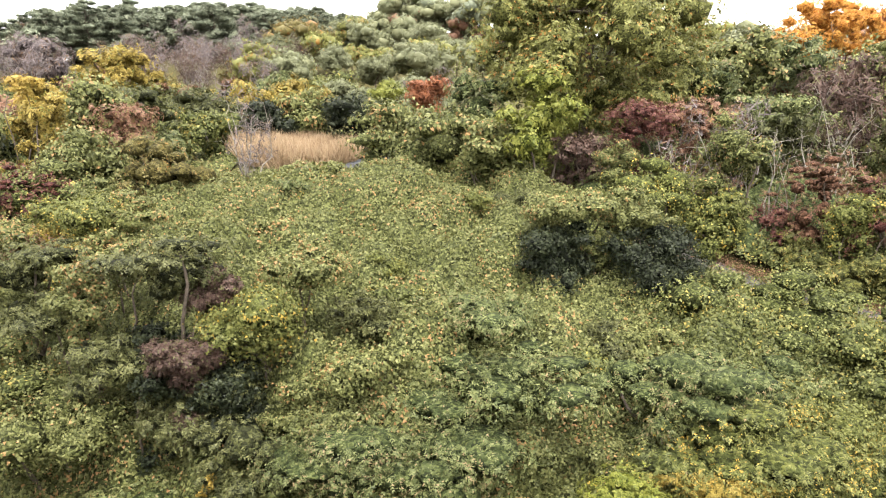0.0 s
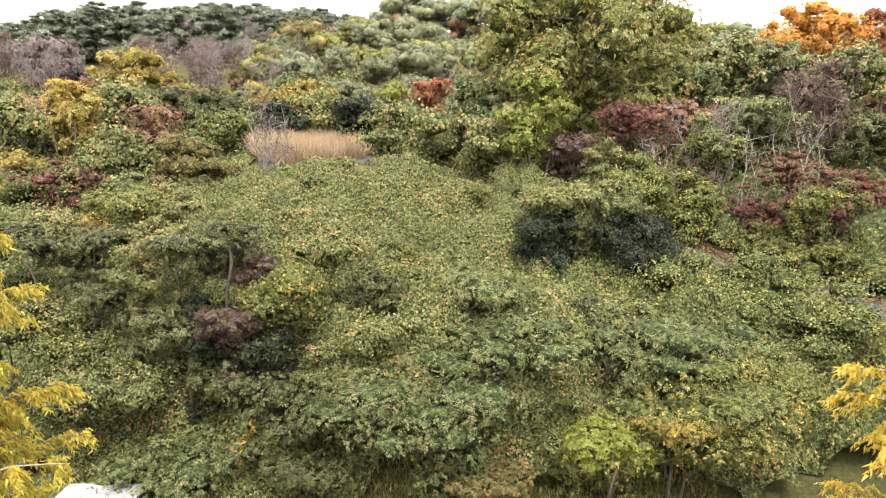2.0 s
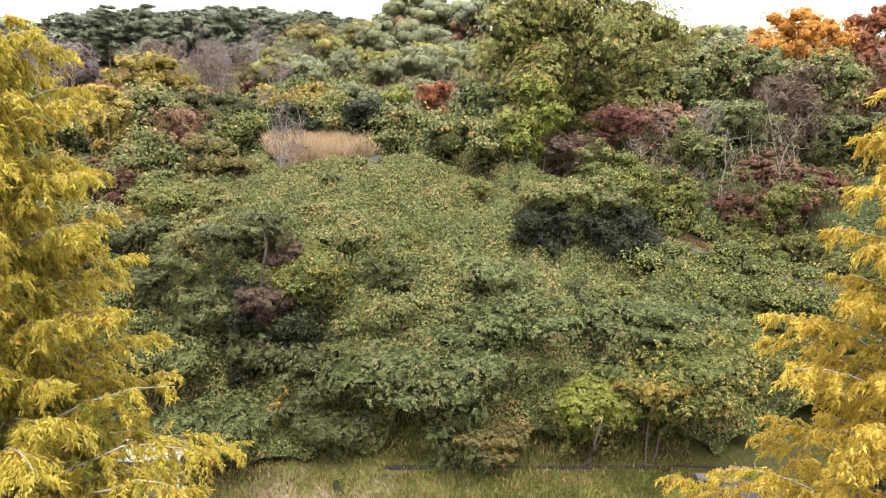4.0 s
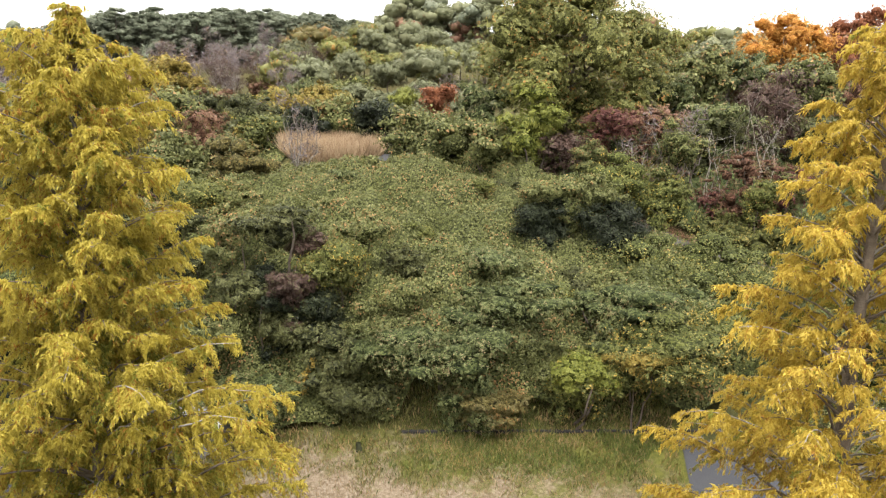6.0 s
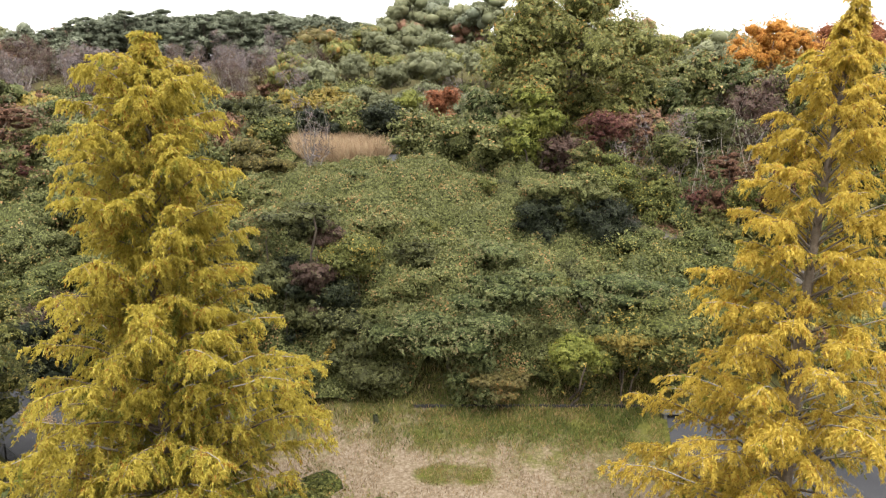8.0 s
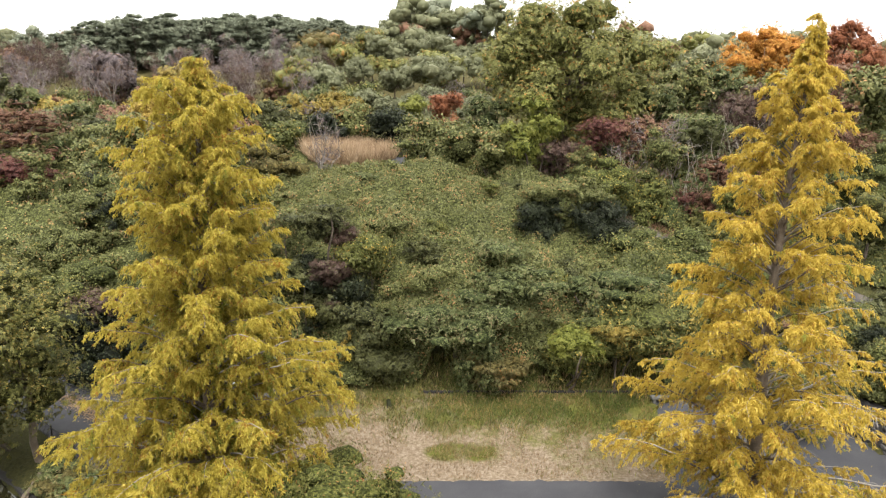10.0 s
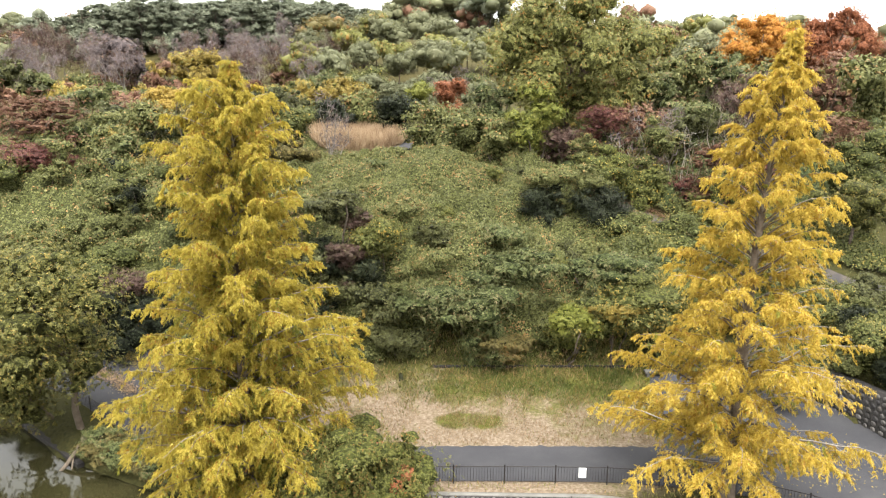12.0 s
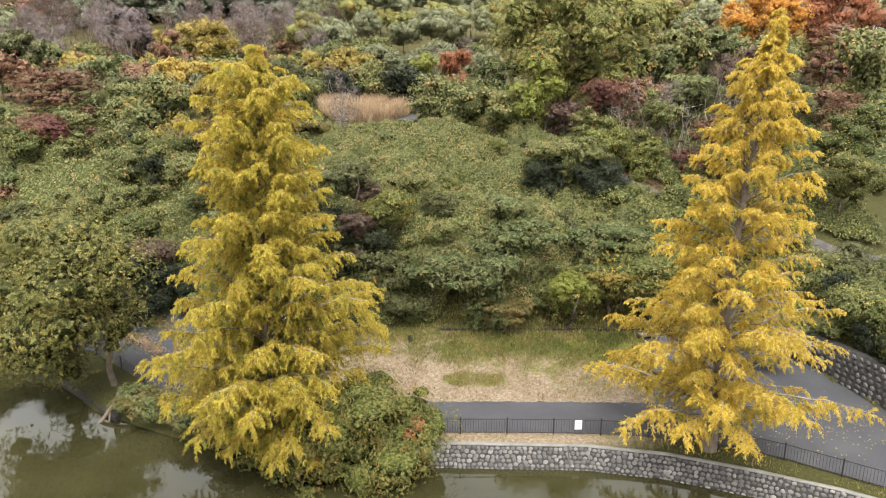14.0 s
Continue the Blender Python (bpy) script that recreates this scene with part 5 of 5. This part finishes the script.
def on_lawn(X, Y, rng):
    return (X < np.interp(Y, [11, 15, 18.5], [8.9, 9.4, 10.0])) & (Y > 11.3) & (X > np.interp(Y, [11, 13, 17, 24], [-5, -12, -17, -22]))


blades("dry_grass", 26000, lambda X, Y, r: on_lawn(X, Y, r) & patchy(X, Y, 0.5, 1, -0.2), -14, 10, 11, 20, 0.06, 0.22, "straw", 41, "dry straw-coloured grass on the lawn")
blades("green_grass", 46000, lambda X, Y, r: on_lawn(X, Y, r) & patchy(X, Y, 0.8, 9, 0.02) & (r.random(len(X)) < 0.75) & (r.random(len(X)) < smooth(13.6, 17, Y) + 0.12 * (X > 2)), -14, 10, 11, 20, 0.10, 0.32, "weed", 42, "green weeds growing through the lawn")
blades("green_grass", 3600, lambda X, Y, r: (((X + 1.0) / 1.8) ** 2 + ((Y - 13.6) / 0.95) ** 2 < 1) & patchy(X, Y, 1.3, 4, -0.15), -3, 1.2, 12.4, 14.8, 0.08, 0.2, "weed", 43, "small patch of green grass in the dry lawn")
blades("tall_weeds", 15000, lambda X, Y, r: on_lawn(X, Y, r) & (Y > 17.0 + 2.0 * r.random(len(X))), -14, 10.5, 16.5, 20.5, 0.12, 0.42, "weed", 44, "taller weeds along the foot of the slope")
blades("lush_grass", 42000, lambda X, Y, r: on_lawn(X, Y, r) & patchy(X, Y, 0.45, 17, -0.12) & (r.random(len(X)) < smooth(14.6, 17.5, Y) * smooth(-7, 0, X)), -9, 10, 13.5, 20, 0.12, 0.4, "lush", 47, "rank green grass below the slope", 0.1, 0.5)
blades("bank_grass", 24000, lambda X, Y, r: (Y > bank_y(X) + 0.3) & (Y < np.interp(X, [p[0] for p in FENCE], [p[1] for p in FENCE]) - 0.05) & patchy(X, Y, 0.6, 2, -0.25 - 0.03 * 0), -5, 24, -3, 8, 0.06, 0.25, "weed", 45, "grass between the fence and the stone wall")
blades("plume_grass", 24000, lambda X, Y, r: ((X + 11.8) / 5.0) ** 2 + ((Y - 56) / 4.2) ** 2 < 1, -17, -7, 51, 61, 0.9, 2.6, "plume", 46, "tall dry plume grass in a clearing", 0.04, 0.34)

# ---- pond wall with coping ----
WX = np.arange(-4.4, 26.01, 0.2)
WALL_Y = bank_y(WX)


def wall_strip(name, offsets, material, parent=None, label=""):
    """A strip along the pond wall; offsets are pairs of distance from the edge and height."""
    nrm = unit(np.stack([np.gradient(WALL_Y), -np.gradient(WX)], 1))
    rows = [np.concatenate([np.stack([WX, WALL_Y], 1) + nrm * o, np.full((len(WX), 1), z)], 1) for o, z in offsets]
    V = np.stack(rows, 1).reshape(-1, 3)
    k = len(offsets)
    i = (np.arange(len(WX) - 1)[:, None] * k + np.arange(k - 1)[None]).ravel()
    return link(name, mesh_of(name, V, np.stack([i, i + 1, i + 1 + k, i + k], 1)), material, parent, label)


pond_wall = tagged(wall_strip("wall_pond", [(0.06, 0.02), (0.95, -0.88), (1.05, -1.3), (0.5, -1.3)], MORTAR), "sloping pond wall of round stones in dark mortar", "wall", kind="structure")
tagged(wall_strip("coping", [(-0.14, -0.02), (-0.14, 0.03), (-0.04, 0.04), (0.07, 0.03), (0.1, 0.0), (0.1, -0.05)], CONCRETE), "pale concrete coping along the pond wall", "coping", kind="structure")
JOINT = [(3.35,), (12.55,), (18.2,)]
for (jx,) in JOINT:
    jy = float(bank_y(jx))
    bm = bmesh.new()
    bmesh.ops.create_cube(bm, size=1, matrix=Matrix.Translation((jx, jy - 0.52, -0.42)) @ Matrix.Rotation(radians(-45), 4, "X") @ Matrix.Diagonal((0.07, 0.09, 1.25, 1)))
    part("joint", bm, IRON, pond_wall, "dark vertical joint strip")

# ---- left edge of the pond: low concrete wall ----
bm = bmesh.new()
for (ax, ay), (bx2, by2) in zip([(-36, 17.9), (-26, 14.9)], [(-26, 14.9), (-20.6, 10.5)]):
    mid, d = Vector(((ax + bx2) / 2, (ay + by2) / 2, -1.1)), Vector((bx2 - ax, by2 - ay, 0))
    bmesh.ops.create_cube(bm, size=1, matrix=Matrix.Translation(mid) @ Matrix.Rotation(math.atan2(d.y, d.x), 4, "Z") @ Matrix.Diagonal((d.length, 0.35, 1.1, 1)))
bmesh.ops.bevel(bm, geom=bm.edges[:], offset=0.03, segments=1, affect="EDGES")
tagged(part("wall_bank", bm, MORTAR, None), "low stained concrete wall at the water's edge", "wall", kind="structure")

# ---- retaining wall at the foot of the hill ----
bm = bmesh.new()
for i in range(9):
    x0 = -3.0 + i * 1.75
    z = float(land(x0 + 0.85, 18.6))
    bmesh.ops.create_cube(bm, size=1, matrix=Matrix.Translation((x0 + 0.86, 18.75 + 0.05 * (i % 2), z - 0.16)) @ Matrix.Diagonal((1.74, 0.28, 0.7, 1)))
bmesh.ops.bevel(bm, geom=bm.edges[:], offset=0.025, segments=1, affect="EDGES")
tagged(part("wall_foot", bm, MORTAR, None), "low weathered concrete wall below the slope", "wall", kind="structure")

# ---- stone wall beside the wide asphalt ----
def roadside_wall():
    rng = np.random.default_rng(91)
    ys = np.arange(4.0, 18.6, 0.3)
    xs = roadside(ys)
    rows = []
    for off, z in ((-0.05, -0.2), (0.12, 2.25), (0.55, 2.3), (0.6, -0.2)):
        rows.append(np.stack([xs + off, ys, np.full(len(ys), z)], 1))
    V = np.stack(rows, 1).reshape(-1, 3)
    i = (np.arange(len(ys) - 1)[:, None] * 4 + np.arange(3)[None]).ravel()
    wall = tagged(link("wall_roadside", mesh_of("wall_roadside", V, np.stack([i, i + 4, i + 5, i + 1], 1)), MORTAR), "grey stone retaining wall beside the wide asphalt", "wall", kind="structure")
    VV, FF, base = [], [], 0
    for row in range(7):
        y = 4.2 + 0.2 * (row % 2)
        while y < 18.3:
            w, h = rng.uniform(0.32, 0.55), 0.3
            z = 0.16 + row * 0.31
            p = np.array([float(roadside(y + w / 2)) - 0.05 + 0.07 * z, y + w / 2, z])
            V, F = stone_mesh(rng)
            A = np.array([[0, 0, -0.06], [w * 0.5, 0, 0], [0, h * 0.5, 0]])
            VV.append(V @ A.T + p)
            FF.append(F + base)
            base += len(V)
            y += w + 0.02
    tagged(link("far_stones", mesh_of("far_stones", np.concatenate(VV), np.concatenate(FF)), STONE, wall), kind="stuff")


# ---- fence ----


def bar(a, b, r, sides=6):
    return tube_arrays([(np.array([a, b]), np.array([r, r]))], sides)


def fence():
    thing = empty("fence", 0, 7.7, 0, "low dark brown iron fence with thin pickets", "fence")
    off = np.array([0, 7.7, 0])
    V, F = bar((0, 0, -0.1), (0, 0, 0.92), 0.034, 8)
    post = mesh_of("post", V, F)
    V, F = bar((0, 0, 0.1), (0, 0, 0.84), 0.009, 4)
    picket = mesh_of("picket", V, F)
    cap_bm = bmesh.new()
    bmesh.ops.create_uvsphere(cap_bm, u_segments=8, v_segments=5, radius=0.045)
    cap = bpy.data.meshes.new("post_cap")
    cap_bm.to_mesh(cap)
    cap_bm.free()
    for me in (post, picket, cap):
        me.materials.append(IRON)
    rest = []
    for i, ((ax, ay), (bx2, by2)) in enumerate(zip(FENCE[:-1], FENCE[1:])):
        p = new("post", post)
        p.parent, p.location = thing, (ax, ay - 7.7, 0)
        c = new("post_cap", cap)
        c.parent, c.location = p, (0, 0, 0.92)
        for z, r in ((0.85, 0.022), (0.12, 0.018)):
            V, F = bar(np.array((ax, ay, z)) - off, np.array((bx2, by2, z)) - off, r)
            link("rail", mesh_of("rail", V, F), IRON, thing)
        for k in range(1, 18):
            s = k / 18
            x, y = ax + (bx2 - ax) * s, ay + (by2 - ay) * s - 7.7
            if -9 < ax < 20.5 or -23 < ax < -13:
                q = new("picket", picket)
                q.parent, q.location = thing, (x, y, 0)
            else:
                rest.append((np.array([(x, y, 0.1), (x, y, 0.84)]), np.array([0.009, 0.009])))
    V, F = tube_arrays(rest, 4)
    tagged(link("far_pickets", mesh_of("far_pickets", V, F), IRON, thing), kind="stuff")
    return thing


fence()
WHITE = rough_material("white_board", [(0.3, (0.42, 0.42, 0.41, 1)), (0.7, (0.55, 0.55, 0.54, 1))], 4, 30, 0.5, 0.05)
sign = empty("notice_board", 4.03, 7.6, 0.3, "small white notice board tied to the fence", "sign")
bm = bmesh.new()
bmesh.ops.create_cube(bm, size=1, matrix=Matrix.Translation((0, 0, 0.3)) @ Matrix.Diagonal((0.36, 0.015, 0.5, 1)))
bmesh.ops.bevel(bm, geom=bm.edges[:], offset=0.006, segments=1, affect="EDGES")
part("board", bm, WHITE, sign)
GREYINK = rough_material("grey_print", [(0.3, (0.2, 0.2, 0.21, 1)), (0.7, (0.3, 0.3, 0.31, 1))], 5, 40, 0.7, 0.0)
for z, w in ((0.46, 0.2), (0.38, 0.26), (0.3, 0.26), (0.22, 0.22)):
    bm = bmesh.new()
    bmesh.ops.create_cube(bm, size=1, matrix=Matrix.Translation((0, -0.0105, z)) @ Matrix.Diagonal((w, 0.004, 0.03, 1)))
    part("text_bar", bm, GREYINK, sign)

# ---- small things ----
bench = empty("stone_bench", 10.5, 18.0, float(land(10.5, 18.0)) - 0.1, "pale stone slab bench by the asphalt", "bench")
for name, loc, dims in (("slab", (0, 0, 0.38), (1.3, 0.45, 0.14)), ("leg", (-0.45, 0, 0.12), (0.18, 0.36, 0.40)), ("leg", (0.45, 0, 0.12), (0.18, 0.36, 0.40))):
    bm = bmesh.new()
    bmesh.ops.create_cube(bm, size=1, matrix=Matrix.Translation(loc) @ Matrix.Diagonal((*dims, 1)))
    bmesh.ops.bevel(bm, geom=bm.edges[:], offset=0.025, segments=2, affect="EDGES")
    part(name, bm, CONCRETE, bench)

SHEET = rough_material("stained_roof_sheet", [(0.36, (0.15, 0.07, 0.045, 1)), (0.44, (0.2, 0.195, 0.19, 1)), (0.75, (0.27, 0.27, 0.265, 1))], 1.6, 24, 0.6, 0.1)
shed = empty("shed", -12.6, 18.6, float(land(-12.6, 17.5)) - 0.1, "small grey shed with a white sheet roof", "shed")
_hz = 2.45 - shed.location.z
for name, loc, dims, mat in (("wall", (0, 0, _hz / 2 - 0.06), (2.5, 2.0, _hz - 0.12), CONCRETE), ("roof", (0, -0.25, _hz), (2.9, 1.7, 0.09), SHEET), ("fascia", (0, -1.12, _hz - 0.06), (2.9, 0.03, 0.16), WHITE), ("post", (1.3, -1.1, _hz / 2 - 0.03), (0.08, 0.08, _hz - 0.1), WHITE)):
    bm = bmesh.new()
    bmesh.ops.create_cube(bm, size=1, matrix=Matrix.Translation(loc) @ Matrix.Diagonal((*dims, 1)))
    bmesh.ops.bevel(bm, geom=bm.edges[:], offset=0.015, segments=1, affect="EDGES")
    part(name, bm, mat, shed)

stump = empty("stump", -4.9, 17.6, float(land(-4.9, 17.6)), "small dark tree stump in the grass", "stump")
rs = np.random.default_rng(3)
ring = np.linspace(0, 1, 6)
V, F = tube_arrays([(np.stack([0.02 * np.sin(ring * 5), 0 * ring, -0.1 + 0.5 * ring], 1), 0.16 - 0.05 * ring)], 9)
link("wood", mesh_of("wood", V, F), CORE, stump, shade=True)

log = empty("fallen_log", -21.3, 10.6, -0.9, "grey weathered log leaning into the water", "log")
V, F = tube_arrays([limb(rs, (0.45, 1.3, 1.3), (-0.35, -0.5, -0.1), 0.13, 0.09, 0.03, 8), limb(rs, (0.2, 0.7, 0.9), (0.3, -0.3, 0.0), 0.07, 0.04, 0.03, 6)], 8)
link("trunk", mesh_of("trunk", V, F), TWIG, log, shade=True)

rv = np.random.default_rng(8)
vine = empty("hanging_vine", -7.6, 19.7, float(land(-7.6, 19.7)), "hanging vine of yellow leaves on the shrubs", "vine")
hv = np.linspace(0, 1, 260)
VP = np.stack([0.25 - 0.5 * hv + 0.12 * np.sin(hv * 9), 0.1 - 0.35 * hv, 2.9 - 1.7 * hv], 1) + rv.normal(size=(260, 3)) * 0.07
V, F = leaf_arrays(VP, rv.normal(size=(260, 3)) + np.array([0, 0, -0.8]), unit(rv.normal(size=(260, 3)) + np.array([0, -0.8, 0.4])), rv.uniform(0.08, 0.16, 260), rv.uniform(0.06, 0.12, 260))
tagged(link("leaf_string", mesh_of("leaf_string", V, F), LEAF["yellow"], vine), kind="stuff")
V, F = tube_arrays([(np.stack([0.25 - 0.5 * ring, 0.12 - 0.35 * ring, 2.9 - 2.9 * ring], 1), np.full(6, 0.012))], 4)
link("stem", mesh_of("stem", V, F), BARK, vine)

# ---- stones of the pond wall ----


def stone_mesh(rng):
    k = 8
    a = np.linspace(0, 2 * math.pi, k, endpoint=False) + rng.normal(size=k) * 0.12
    r = rng.uniform(0.82, 1.08, k)
    low = np.stack([np.cos(a) * r, np.sin(a) * r, np.full(k, -0.4)], 1)
    mid = np.stack([np.cos(a) * r * 0.94, np.sin(a) * r * 0.94, np.full(k, 0.35) + rng.normal(size=k) * 0.06], 1)
    top = np.stack([np.cos(a) * r * 0.6, np.sin(a) * r * 0.6, np.full(k, 0.62) + rng.normal(size=k) * 0.05], 1)
    V = np.concatenate([low, mid, top, [[0, 0, 0.68]], [[0, 0, 0.68]]])
    F = []
    for i in range(k):
        j = (i + 1) % k
        F += [(i, j, k + j, k + i), (k + i, k + j, 2 * k + j, 2 * k + i), (2 * k + i, 2 * k + j, 3 * k, 3 * k + 1)]
    return V, np.array(F)


def wall_stones():
    rng = np.random.default_rng(21)
    kinds = [stone_mesh(rng) for _ in range(8)]
    meshes = []
    for V, F in kinds:
        me = mesh_of("stone", V, F[:, :4])
        me.materials.append(STONE)
        me.polygons.foreach_set("use_smooth", [True] * len(me.polygons))
        meshes.append(me)
    d = np.concatenate([[0], np.cumsum(np.hypot(np.diff(WX), np.diff(WALL_Y)))])
    VV, FF, base = [], [], 0
    rows = 6
    for row in range(rows):
        s = 0.1 + 0.12 * (row % 2)
        while s < d[-1] - 0.2:
            w = rng.uniform(0.17, 0.30)
            c = s + w / 2
            x, y = np.interp(c, d, WX), np.interp(c, d, WALL_Y)
            e = 0.2
            t = unit(np.array([np.interp(c + e, d, WX) - np.interp(c - e, d, WX), np.interp(c + e, d, WALL_Y) - np.interp(c - e, d, WALL_Y), 0]))
            nh = np.array([t[1], -t[0], 0])
            down = unit(nh * 0.89 + np.array([0, 0, -0.9]))
            nrm = np.cross(t, down) * -1
            nrm = nrm if nrm[2] > 0 else -nrm
            v = 0.17 + row * 0.205 + rng.normal() * 0.025
            p = np.array([x, y, 0.02]) + nh * 0.06 + down * v + nrm * 0.0
            h = 0.205 * rng.uniform(0.8, 1.15)
            rot = Matrix((t, down, nrm)).transposed().to_4x4()
            m = Matrix.Translation(p) @ rot @ Matrix.Rotation(rng.normal() * 0.3, 4, "Z") @ Matrix.Diagonal((w * 0.52, h * 0.52, 0.055 * rng.uniform(0.7, 1.5), 1))
            q = int(rng.integers(0, 8))
            if -4.4 < x < 6.6:
                ob = new("stone", meshes[q])
                ob.parent = pond_wall
                ob.matrix_basis = m
            else:
                V, F = kinds[q]
                A = np.array(m)
                VV.append(V @ A[:3, :3].T + A[:3, 3])
                FF.append(F + base)
                base += len(V)
            s += w + 0.012
    ob = link("far_stones", mesh_of("far_stones", np.concatenate(VV), np.concatenate(FF)), STONE, pond_wall, shade=True)
    tagged(ob, kind="stuff")


wall_stones()
roadside_wall()
